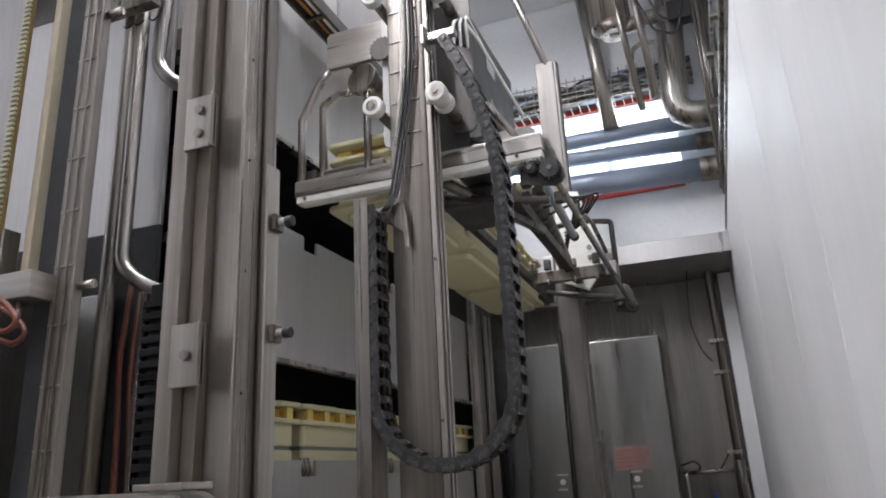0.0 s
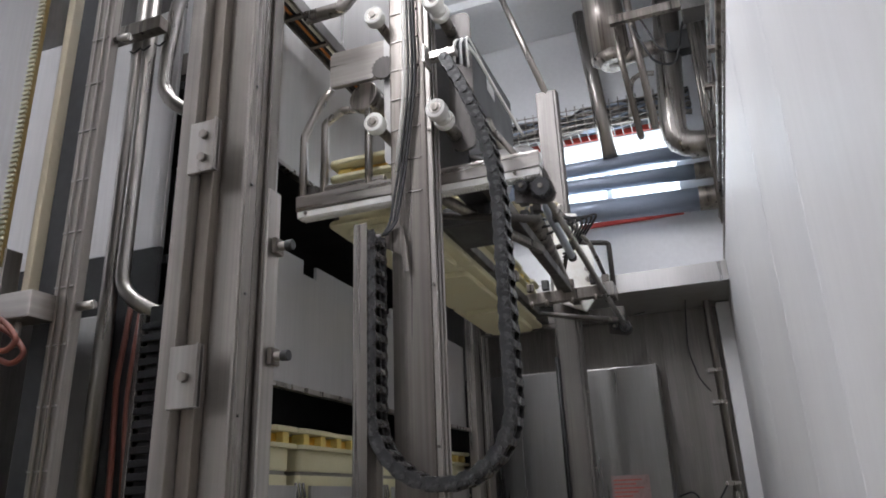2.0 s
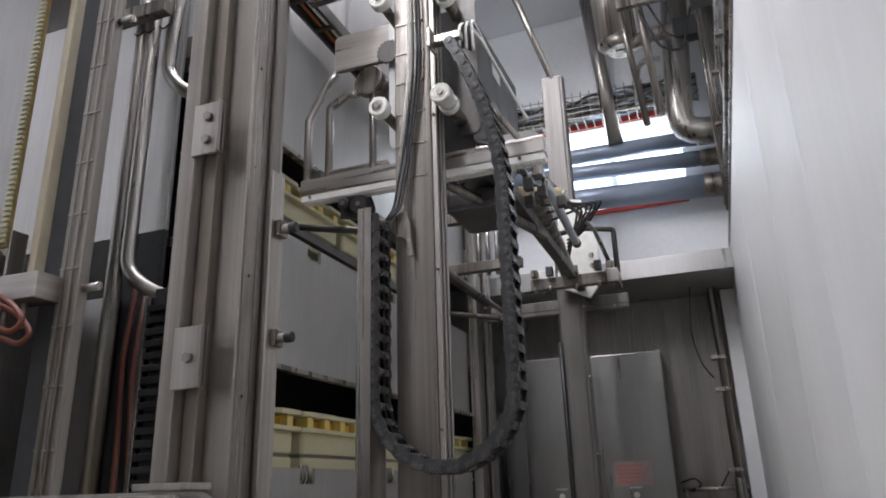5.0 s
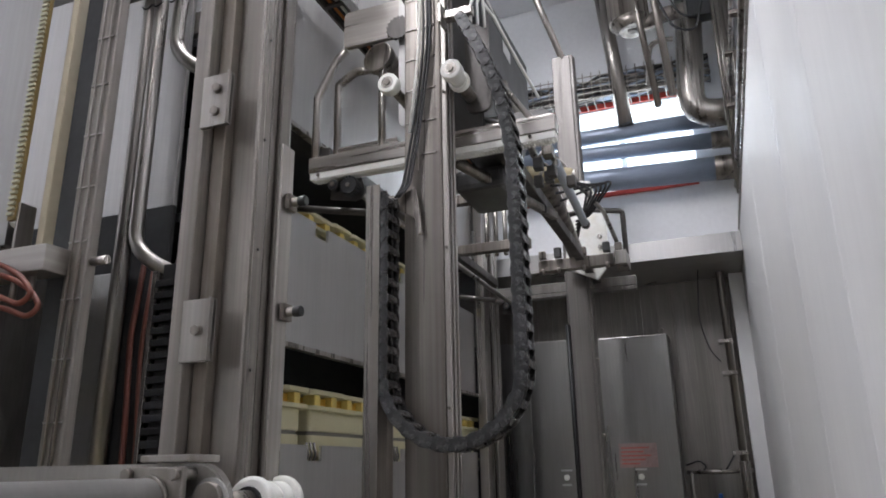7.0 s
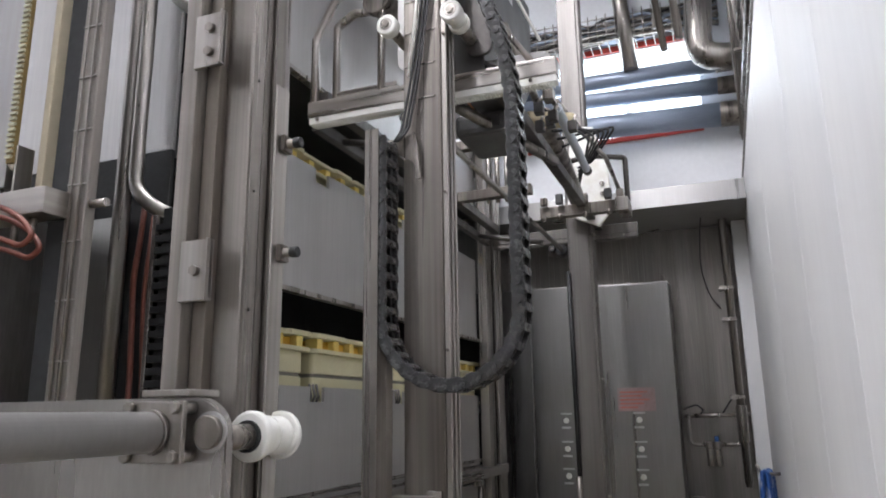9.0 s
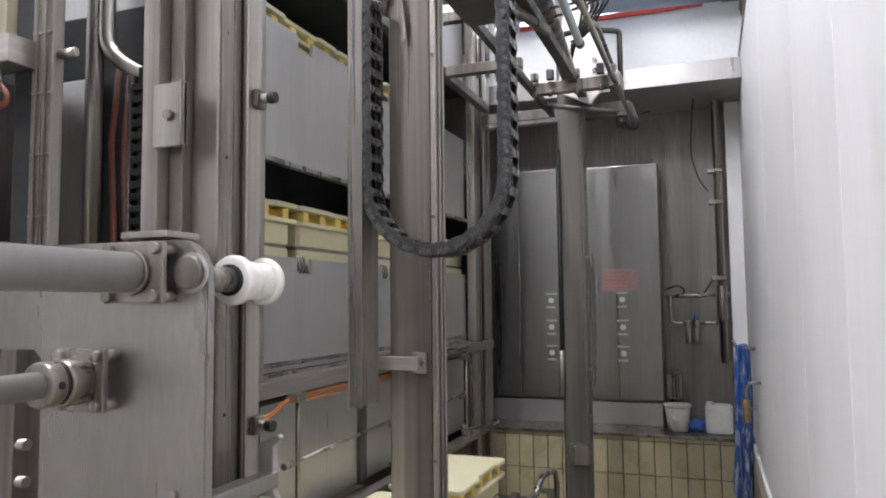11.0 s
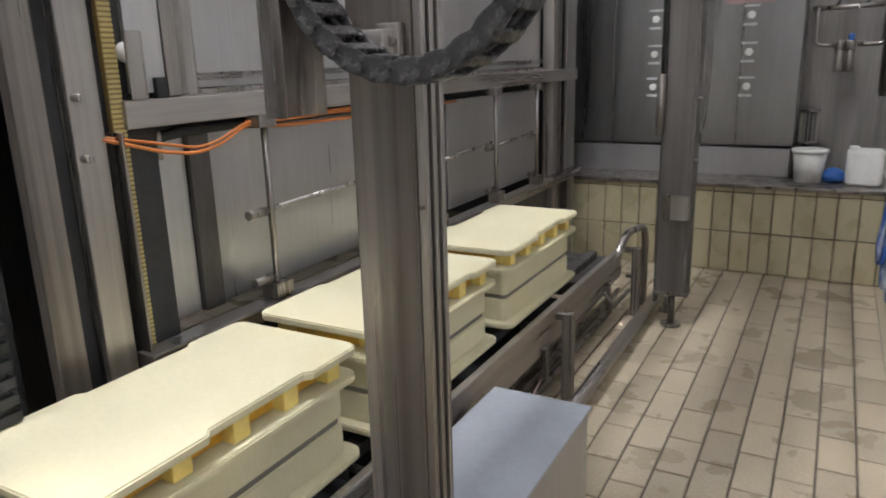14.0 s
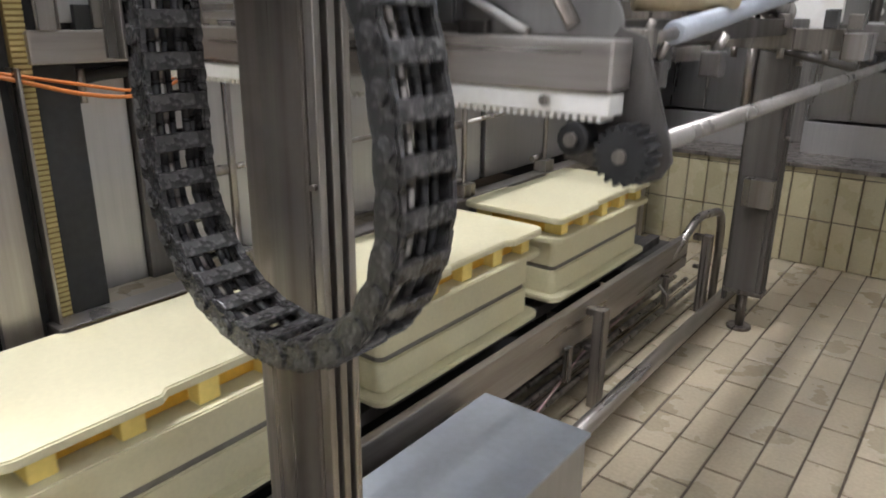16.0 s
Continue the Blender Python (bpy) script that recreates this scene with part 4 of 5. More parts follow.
for x, z in ((-0.659, 1.134), (-0.652, 1.082), (-0.668, 1.0)):
    one_cyl("plate_bolt", plate2, STEEL, (x, 0.814, z), (x, 0.823, z), 0.008, 6)
for z in (1.18, 1.13):
    one_cyl("stud", lf, STEEL, (-0.955, 0.83, z), (-0.915, 0.83, z), 0.008, 10)
one_box("rear_plate", lf, WORN, -0.96, -0.93, 0.82, 1.0, 0.9, 1.31)
one_tube("strut", lf, STEEL, [own(-0.79, 0.8, 0.97), own(-0.8, 0.8, 0.6)], 0.011)
one_cyl("damper", lf, DARKSTEEL, (-0.66, 0.84, 0.87), (-0.66, 0.84, 0.96), 0.022, 16, bevel=0.004)

lf.location = NEAR + (Vector(lf.location) - NEAR) * 1.083
lf.scale = (1.083, 1.083, 1.083)

# things in the dark behind the near column
lp = thing("lift_column", (-1.2, 1.1, 0), "steel column with wire clips and a dark slot", "column", "lift columns")
one_box("profile", lp, WORN, -1.262, -1.205, 1.1, 1.125, 0, 4.6, bevel=0.004)
# no real recess here: the slot's shade is this strip's near-black colour
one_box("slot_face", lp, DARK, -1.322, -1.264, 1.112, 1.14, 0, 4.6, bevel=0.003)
one_box("cream_edge", lp, KERB, -1.357, -1.337, 1.1, 1.13, 1.9, 4.6, bevel=0.003)
for k in range(14):
    one_box("wire_clip", lp, STEEL, -1.258, -1.209, 1.096, 1.0995, 1.3 + 0.12 * k, 1.303 + 0.12 * k, bevel=0)
for x in (-1.245, -1.222):
    one_tube("wire", lp, STEEL, [(x, 1.096, 1.2), (x, 1.096, 4.4)], 0.002, 6)
for z in (1.86, 2.5):
    one_cyl("stop_pin", lp, STEEL, (-1.205, 1.115, z), (-1.165, 1.115, z), 0.009, 12)
ca = thing("cross_frame", (-1.5, 1.1, 1.85), "steel cross frame with a small roller and an orange hose", "frame")
one_box("beam", ca, STEELH, -2.2, -1.25, 1.04, 1.1, 1.83, 1.885, bevel=0.003)
for x in (-1.4, -1.36):
    one_box("fork", ca, STEEL, x, x + 0.006, 1.05, 1.09, 1.885, 1.99)
one_cyl("roller", ca, WHITEPL, (-1.395, 1.07, 1.96), (-1.36, 1.07, 1.96), 0.02)
for x in (-1.42, -1.36, -1.31):
    one_cyl("bolt", ca, STEEL, (x, 1.07, 1.78), (x, 1.07, 1.84), 0.007, 8)
one_tube("hose", ca, DARKRED, [(-1.414, 1.000, 1.859), (-1.316, 1.000, 1.839), (-1.249, 1.000, 1.805), (-1.216, 1.000, 1.769), (-1.246, 1.000, 1.750), (-1.302, 1.000, 1.772), (-1.399, 1.000, 1.794)], 0.0055, 10, 0.05)
one_tube("hose", ca, DARKRED, [(-1.414, 1.020, 1.839), (-1.316, 1.020, 1.819), (-1.249, 1.020, 1.785), (-1.216, 1.020, 1.749), (-1.246, 1.020, 1.730), (-1.302, 1.020, 1.752), (-1.399, 1.020, 1.774)], 0.0055, 10, 0.05)
one_tube("hose", ca, BLACK, [(-1.5, 1.03, 1.8), (-1.46, 1.03, 1.74), (-1.46, 1.03, 1.68), (-1.52, 1.03, 1.6)], 0.012, 10, 0.05)
bt = thing("machine_cover", (-1.5, 1.05, 2.0), "grey cover panel edged with a yellow toothed belt", "panel")
one_box("panel", bt, CABINET, -2.0, -1.382, 1.05, 1.07, 1.9, 4.6)
one_box("belt", bt, BELT, -1.38, -1.36, 1.045, 1.055, 1.95, 4.6)
bm = B()
for k in range(150):
    z = 1.96 + k * 0.012
    bx(bm, -1.379, -1.361, 1.04, 1.045, z, z + 0.006)
part("teeth", bm, BELTPALE, bt)

vp = thing("pipe_bundle", (-1.66, 1.7, 2.0), "vertical polished steel pipes held by a clamp bar", "pipes")
one_tube("pipe", vp, POLISHED, [(-1.735, 1.7, 0.3), (-1.735, 1.7, 4.9)], 0.025, 20)
one_tube("pipe", vp, POLISHED, [(-1.69, 1.7, 4.9), (-1.69, 1.7, 2.13), (-1.62, 1.7, 2.06), (-1.55, 1.8, 2.02), (-1.4, 2.0, 1.98)], 0.023, 20, 0.05)
one_tube("pipe", vp, POLISHED, [(-1.48, 1.72, 3.3), (-1.6, 1.72, 3.2), (-1.625, 1.72, 3.0), (-1.63, 1.72, 2.82), (-1.55, 1.72, 2.73), (-1.45, 1.8, 2.72)], 0.024, 20, 0.08)
one_box("clamp_bar", vp, WORN, -1.82, -1.6, 1.64, 1.68, 3.02, 3.07)
for x in (-1.735, -1.69, -1.625):
    one_tube("clamp_bow", vp, BLACK, [(x - 0.022, 1.68, 2.99), (x, 1.675, 2.97), (x + 0.022, 1.68, 2.99)], 0.003, 6, 0.01)
one_tube("red_hose", vp, DARKRED, [(-1.7, 1.76, 2.1), (-1.712, 1.76, 1.95), (-1.715, 1.75, 1.85), (-1.695, 1.75, 1.55), (-1.69, 1.75, 0.9)], 0.009, 8, 0.1)
one_tube("red_hose", vp, DARKRED, [(-1.69, 1.79, 2.06), (-1.7, 1.78, 1.8), (-1.675, 1.78, 1.5), (-1.67, 1.78, 0.9)], 0.007, 8, 0.1)
sc = thing("spare_cable_chain", (-1.5, 1.7, 1.2), "upright black cable chain in a steel channel", "cable chain")
one_box("channel", sc, STEEL, -1.53, -1.515, 1.62, 1.7, 0.4, 2.0)
one_box("chain_core", sc, BLACK, -1.5, -1.45, 1.63, 1.68, 0.4, 2.02)
bm = B()
for k in range(46):
    z = 0.42 + k * 0.034
    bx(bm, -1.512, -1.44, 1.615, 1.69, z, z + 0.02, 0.002)
part("chain_body", bm, BLACK, sc)
for k in range(3):
    one_tube("cable", sc, BLACK, [(-1.48, 1.65, 2.0), (-1.45 + 0.01 * k, 1.66, 2.12), (-1.4 + 0.012 * k, 1.7, 2.3), (-1.38, 1.75, 2.6)], 0.006, 6, 0.06)
eye = Vector((-0.035, 0.056, 1.459))
for ob in (vp, sc):
    ob.location = eye + (Vector(ob.location) - eye) * 0.9
    ob.scale = (0.9, 0.9, 0.9)
bw = thing("machine_cladding", (-2.0, 2.2, 0), "grey sheet cladding of the machine behind the columns", "cladding")
one_box("sheet", bw, PANEL, -2.4, -1.62, 2.1, 2.13, 2.3, 4.0)
# lower sheet and band darkened in colour for the shade behind the pipes
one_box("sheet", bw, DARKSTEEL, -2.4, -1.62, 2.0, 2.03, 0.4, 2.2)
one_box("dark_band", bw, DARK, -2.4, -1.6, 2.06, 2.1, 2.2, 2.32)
one_box("head_beam", bw, WORN, -2.6, -1.5, 2.0, 2.06, 3.1, 3.2)
one_box("head_beam", bw, WORN, -2.2, -2.12, 1.4, 2.1, 3.2, 3.3)
one_tube("duct", bw, WORN, [(-1.57, 1.95, 1.6), (-1.57, 1.95, 2.9)], 0.07, 18)
# side sheet darkened likewise, the shade low down is in its colour
one_box("side_sheet", bw, DARKSTEEL, -1.9, -1.87, 0.2, 2.0, 0.3, 2.0)
one_box("grey_box", bw, CABINET, -1.74, -1.61, 1.575, 1.615, 0.6, 2.0, bevel=0.006)
wl = thing("window_2", (-2.6, 2.4, 3.4), "bright frosted strip of glass behind the machine", "window", kind="structure")
one_box("pane", wl, GLOW, -3.38, -3.37, 2.3, 3.0, 3.2, 4.2, bevel=0)
tl = thing("cable_ladder", (-1.5, 2.6, 3.4), "dark cable ladder carrying red and black cables", "cable tray")
for x in (-1.42, -1.33):
    one_box("side", tl, DARKSTEEL, x, x + 0.012, 1.6, 4.4, 3.31, 3.37)
for k in range(14):
    one_box("rung", tl, DARKSTEEL, -1.408, -1.332, 1.7 + 0.2 * k, 1.72 + 0.2 * k, 3.312, 3.325, bevel=0)
for k in range(5):
    one_tube("cable", tl, (ORANGE if k == 1 else WHITEPL if k == 3 else BLACK), [(-1.4 + 0.015 * k, 1.6, 3.34), (-1.4 + 0.015 * k, 2.6, 3.335), (-1.39 + 0.013 * k, 4.4, 3.34)], 0.008, 6)
one_tube("bent_bracket", tl, STEEL, [(-1.25, 2.0, 3.2), (-1.1, 2.0, 3.2), (-1.0, 2.0, 3.3), (-0.95, 2.0, 3.5)], 0.025, 4, 0.02)

# ------------------------------------------------------------------ the gantry carriage between the posts
cg = thing("gantry_carriage", (-0.785, 1.95, 2.42), "steel gantry carriage with guide rollers, toothed racks and dark drive box", "gantry carriage")


def crossbeam(y, skin, rack_skin):
    b = one_box("crossbeam", cg, skin, -1.29, -0.42, y, y + 0.05, 2.43, 2.488, bevel=0.004)
    bm = B()
    bx(bm, -1.285, -0.422, y + 0.003, y + 0.042, 2.406, 2.43, 0.003)
    k = -1.27
    while k < -0.43:
        bx(bm, k, k + 0.005, y + 0.006, y + 0.039, 2.4, 2.407)
        k += 0.0098
    part("toothed_rack", bm, rack_skin, b, "white plastic toothed rack" if rack_skin is WHITEPL else "dull dark grey toothed rack")
    one_cyl("rack_bolt", b, STEEL, (-1.25, y - 0.004, 2.42), (-1.25, y + 0.006, 2.42), 0.006, 8)
    one_cyl("rack_bolt", b, STEEL, (-0.5, y - 0.004, 2.42), (-0.5, y + 0.006, 2.42), 0.006, 8)


crossbeam(2.04, STEELH, WHITEPL)
# far crossbeam and rack in a darker tone than the near pair
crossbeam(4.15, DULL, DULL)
for x, z in ((-0.64, 2.46), (-1.26, 2.5)):
    one_box("long_beam", cg, DARKSTEEL, x - 0.022, x + 0.022, 2.09, 4.15, z, z + 0.045, bevel=0.003)
one_tube("diagonal", cg, STEEL, [(-0.66, 2.1, 2.75), (-0.5, 2.1, 2.5)], 0.01)
one_tube("brace_bar", cg, WORN, [(-0.785, 2.14, 2.43), (-0.6, 2.85, 2.44)], 0.02, 4)
bm = B()
slab(bm, rounded(-0.9, -0.44, 2.489, 2.545, 0.045, "0010", 8), "y", 2.1, 0.008, 0.001)
gp = part("gusset_plate", bm, CABINET, cg, "grey sheet gusset with one rounded corner")
one_tube("gusset_rib", gp, PANEL, [(-0.66, 2.094, 2.54), (-0.56, 2.094, 2.492)], 0.007, 4)
# the tilting cylinder and its small fittings between the two crossbeams
st1 = one_cyl("tilt_cylinder", cg, SHEENSTEEL, (-0.5, 2.42, 2.487), (-0.56, 3.35, 2.565), 0.018, 20, 0.003, "pale slim tilting cylinder")
one_cyl("cylinder_rod", st1, STEEL, (-0.497, 2.3, 2.477), (-0.5, 2.42, 2.487), 0.009, 12)
one_box("rod_clevis", st1, WORN, -0.515, -0.48, 2.26, 2.31, 2.455, 2.495)
one_cyl("end_cap", st1, DARKSTEEL, (-0.56, 3.35, 2.565), (-0.563, 3.4, 2.57), 0.022, 16, 0.003)
one_box("gear_case", cg, DRIVE, -0.86, -0.67, 2.34, 2.62, 2.405, 2.485, bevel=0.02, label="dark painted gear case")
one_cyl("air_cylinder", cg, TAN, (-0.66, 2.62, 2.55), (-0.5, 2.72, 2.555), 0.032, 24, 0.006, "brownish stained air cylinder")
for k, (x, y, z) in enumerate(((-0.535, 2.3, 2.44), (-0.5, 2.36, 2.43), (-0.53, 2.45, 2.45), (-0.46, 2.5, 2.44), (-0.58, 2.5, 2.46))):
    one_box("valve_block", cg, (DRIVE, DARKSTEEL)[k % 2], x - 0.018, x + 0.014, y - 0.018, y + 0.018, z - 0.02, z + 0.02, bevel=0.004)
    one_cyl("hose_fitting", cg, STEEL, (x, y, z + 0.018), (x + 0.012, y + 0.006, z + 0.045), 0.007, 10)
for k, (x, y) in enumerate(((-0.83, 3.6), (-0.75, 3.6), (-0.62, 3.6), (-0.5, 3.6), (-0.44, 3.6))):
    one_box("clamp_block", cg, (WORN, DRIVE)[k % 2], x - 0.018, x + 0.018, y - 0.02, y + 0.015, 2.48, 2.52 + 0.012 * (k % 2), bevel=0.004)
    one_cyl("clamp_bolt", cg, WORN, (x, y - 0.005, 2.395), (x, y - 0.005, 2.425), 0.01, 10)
# guide rollers on the near post
for z in (2.585, 2.985):
    for x, wide in ((-0.889, False), (-0.682, True)):
        r = one_cyl("guide_roller", cg, WHITEPL, (x, 1.83, z), (x, 1.865, z), 0.033, 28, 0.004, "white plastic guide roller")
        one_cyl("hub", r, WORN, (x, 1.824, z), (x, 1.832, z), 0.011, 8)
        one_cyl("groove_ring", r, STEEL, (x, 1.829, z), (x, 1.831, z), 0.02, 20)
        if wide:
            one_cyl("neck", r, WHITEPL, (x, 1.865, z), (x, 1.9, z), 0.026, 24)
            one_cyl("second_disc", r, WHITEPL, (x, 1.9, z), (x, 1.925, z), 0.033, 28, 0.004)
            one_cyl("axle", r, WORN, (x, 1.925, z), (x, 2.02, z), 0.02, 16)
        else:
            one_cyl("axle", r, WORN, (x, 1.865, z), (x, 2.03, z), 0.016, 16)
bm = B()
slab(bm, rounded(-0.94, -0.865, 2.53, 3.06, 0.03), "y", 2.025, 0.012, 0.002)
part("roller_plate", bm, PANEL, cg)
bm = B()
slab(bm, rounded(-0.70, -0.615, 2.53, 3.06, 0.03), "y", 2.025, 0.012, 0.002)
part("roller_plate", bm, DARKSTEEL, cg)
bm = B()
slab(bm, rounded(-1.165, -0.87, 2.895, 3.045, 0.02), "y", 2.04, 0.02, 0.003)
hood = part("motor_hood", bm, STEELH, cg, "flat steel hood over the drive motor")
bm = B()
cy(bm, (-1.04, 2.1, 2.85), (-0.97, 2.4, 2.82), 0.05, 24, bevel=0.008)
cy(bm, (-1.045, 2.07, 2.853), (-1.04, 2.1, 2.85), 0.06, 24, bevel=0.004)
part("motor", bm, WORN, cg, "grey gear motor under the hood")
bm = B()
slab(bm, [(-0.93 + (0.047 if k % 2 else 0.04) * math.cos(k * math.pi / 18), 2.9 + (0.047 if k % 2 else 0.04) * math.sin(k * math.pi / 18)) for k in range(36)], "y", 2.0, 0.012)
part("sprocket", bm, DARKSTEEL, cg)
bm = B()
# the outline reaches down to 2.5 so its dark paint stands for the void below
slab(bm, [(2.08, 2.5), (2.5, 2.5), (2.74, 2.74), (2.74, 3.1), (2.08, 3.06)], "x", -0.78, 0.12, 0.004)
dbx = part("drive_box", bm, DRIVE, cg, "dark grey sheet-metal drive box")
one_box("box_label", dbx, WHITE, -0.6595, -0.658, 2.36, 2.46, 2.95, 3.0, bevel=0)
one_box("chain_bracket", cg, STEEL, -0.69, -0.6, 1.80, 1.83, 2.74, 2.765)
one_box("chain_bracket_plate", cg, STEEL, -0.7, -0.69, 1.78, 1.85, 2.72, 2.785)
for k in range(5):
    one_tube("cable", cg, BLACK if k % 2 else WHITEPL, [(-0.61 + 0.008 * k, 1.82 + 0.01 * k, 2.72), (-0.61 + 0.006 * k, 1.83 + 0.01 * k, 2.82 + 0.01 * k), (-0.57, 1.9 + 0.02 * k, 2.8), (-0.53, 2.0 + 0.02 * k, 2.7), (-0.47, 2.06, 2.56)], 0.005, 6, 0.05)
# tube guards on the near side
one_tube("guard_tube", cg, STEEL, [(-1.275, 2.06, 2.49), (-1.275, 2.06, 2.73), (-1.2, 2.06, 2.87), (-1.16, 2.06, 2.9)], 0.015, 4, 0.008)
one_tube("guard_tube", cg, STEEL, [(-1.212, 2.1, 2.49), (-1.212, 2.1, 2.79), (-1.145, 2.1, 2.83), (-1.0, 2.1, 2.815)], 0.015, 4, 0.008)
one_tube("guard_tube", cg, STEEL, [(-1.026, 2.08, 2.49), (-1.026, 2.08, 2.83)], 0.015, 4)
one_box("guard_bar", cg, STEELH, -1.2, -0.97, 2.08, 2.11, 2.5, 2.53, bevel=0.003)
one_box("underside_plate", cg, PANEL, -1.0, -0.86, 2.1, 2.5, 2.46, 2.47)
# far end
bm = B()
slab(bm, [(-0.77, 2.5), (-0.6, 2.42), (-0.53, 2.5), (-0.53, 2.72), (-0.6, 3.0), (-0.7, 3.02), (-0.74, 2.9)], "y", 3.9, 0.03, 0.004)
fp = part("far_plate", bm, WHITEPL, cg, "white painted end plate with bolt holes")
for x, z in ((-0.65, 2.96), (-0.57, 2.6), (-0.57, 2.66)):
    one_cyl("plate_bolt", fp, STEEL, (x, 3.892, z), (x, 3.902, z), 0.014, 10)
one_cyl("cylinder", cg, WORN, (-0.66, 2.9, 2.68), (-0.68, 3.8, 2.52), 0.042, 20, 0.006, "grey pneumatic cylinder")
one_cyl("piston_rod", cg, STEEL, (-0.65, 2.3, 2.78), (-0.66, 2.9, 2.68), 0.016, 12)
one_tube("linkage", cg, DARKSTEEL, [(-0.72, 3.6, 2.7), (-0.58, 3.6, 2.72), (-0.42, 3.75, 2.74), (-0.42, 3.75, 2.5)], 0.014, 10, 0.02)
one_tube("linkage", cg, STEEL, [(-0.62, 3.0, 2.78), (-0.5, 3.6, 2.7), (-0.48, 3.9, 2.62)], 0.012, 10, 0.02)
one_box("end_beam", cg, WORN, -0.86, -0.47, 3.62, 3.67, 2.42, 2.48, bevel=0.003)
one_box("end_bracket", cg, STEEL, -0.46, -0.4, 3.55, 3.72, 2.4, 2.47, bevel=0.003)
for k in range(6):
    one_tube("air_line", cg, BLACK, [(-0.62, 2.6 + 0.1 * k, 2.6), (-0.5 + 0.02 * k, 3.1 + 0.05 * k, 2.62 + 0.03 * k), (-0.58, 3.5 + 0.03 * k, 2.7), (-0.66, 3.7, 2.6 + 0.02 * k)], 0.006, 6, 0.08)
for k in range(4):
    one_tube("hanger", cg, STEEL, [(-0.95 - 0.05 * k, 3.5, 2.5), (-0.95 - 0.05 * k, 3.5, 2.78)], 0.012, 8)
one_box("hanger_beam", cg, WORN, -1.3, -0.85, 3.4, 3.45, 2.5, 2.55, bevel=0.003)
one_box("hanger_beam", cg, WORN, -1.3, -0.85, 3.4, 3.45, 2.78, 2.83, bevel=0.003)

# the pusher: pinions, shaft and push bar that run along the racks
ps = part("pusher", (lambda b: (cy(b, (-0.405, 2.05, 2.366), (-0.405, 4.2, 2.366), 0.012, 16), b)[1])(B()), SATIN, cg, "long torque shaft with black pinions and a push bar", at=(-0.44, 2.05, 2.345))
for y in (2.045, 4.155):
    bm = B()
    slab(bm, [(-0.405 + (0.034 if k % 4 < 2 else 0.028) * math.cos(k * math.pi / 36), 2.366 + (0.034 if k % 4 < 2 else 0.028) * math.sin(k * math.pi / 36)) for k in range(72)], "y", y, 0.035)
    pin = part("pinion", bm, BLACK, ps)
    one_cyl("idler", ps, BLACK, (-0.465, y, 2.378), (-0.465, y + 0.03, 2.378), 0.02, 18, 0.003)
    bm = B()
    slab(bm, [(-0.5, 2.345), (-0.47, 2.34), (-0.4, 2.325), (-0.378, 2.335), (-0.366, 2.356), (-0.37, 2.375), (-0.41, 2.49), (-0.44, 2.5), (-0.5, 2.42)], "y", y + 0.05, 0.008, 0.001)
    part("pinion_plate", bm, DARKSTEEL, ps)
    for x, z in ((-0.405, 2.366), (-0.465, 2.378)):
        one_cyl("pinion_hub", ps, WORN, (x, y - 0.006, z), (x, y + 0.001, z), 0.008, 12)
one_box("push_bar", ps, DARKSTEEL, -0.86, -0.83, 2.12, 4.1, 2.42, 2.46)
for y in (2.3, 3.9):
    one_tube("push_arm", ps, DARKSTEEL, [(-0.46, y, 2.36), (-0.66, y, 2.4), (-0.85, y, 2.44)], 0.014, 8, 0.03)

# ------------------------------------------------------------------ cable chain
ch = thing("cable_chain", (-0.66, 1.8, 2.2), "hanging black cable chain in a loop beside the lift post", "cable chain")
ch.location = (0, 0, 0)
PITCH, LINKS, RAD = 0.0465, 46, 0.189
def side_plate(sy):
    """One waisted side plate of a link, with its pin boss."""
    bm = B()
    o = [(-0.0165, -0.012), (-0.012, -0.03), (0.012, -0.03), (0.0165, -0.012), (0.013, 0.0), (0.0165, 0.01), (0.015, 0.026), (0.008, 0.031), (-0.008, 0.031), (-0.015, 0.026), (-0.0165, 0.01), (-0.013, 0.0)]
    slab(bm, o, "y", sy * 0.036 - 0.005, 0.01, 0.002)
    slab(bm, [(0.012 * math.cos(a), 0.017 + 0.012 * math.sin(a)) for a in [k * math.pi / 6 for k in range(12)]], "y", sy * 0.0425 - 0.002, 0.004, 0.001)
    return bm


def crossbar(sx):
    bm = B()
    bx(bm, sx * 0.0145 - 0.0045, sx * 0.0145 + 0.0045, -0.038, 0.038, -0.0105, 0.0105, 0.0025)
    return bm


def strand(k, y):
    bm = B()
    x = 0.006 * (k % 3) - 0.006
    tube(bm, [(x, y, -0.026), (x + 0.001, y + 0.001, 0.0), (x, y, 0.026)], 0.005, 8)
    return bm


link_mesh = mesh("link", side_plate(-1), CHAIN)
inner = [("side_plate", mesh("side_plate", side_plate(1), CHAIN))]
inner += [("crossbar", mesh("crossbar", crossbar(sx), CHAIN)) for sx in (-1, 1)]
inner += [("cable", mesh("cable", strand(k, y), SATIN if k == 1 else BLACK)) for k, y in enumerate((-0.022, -0.011, 0.001, 0.013, 0.024))]
links = []
for k in range(LINKS):
    ob = new("link", link_mesh)
    ob.parent = ch
    for name, me in inner:
        new(name, me).parent = ob
    links.append(ob)


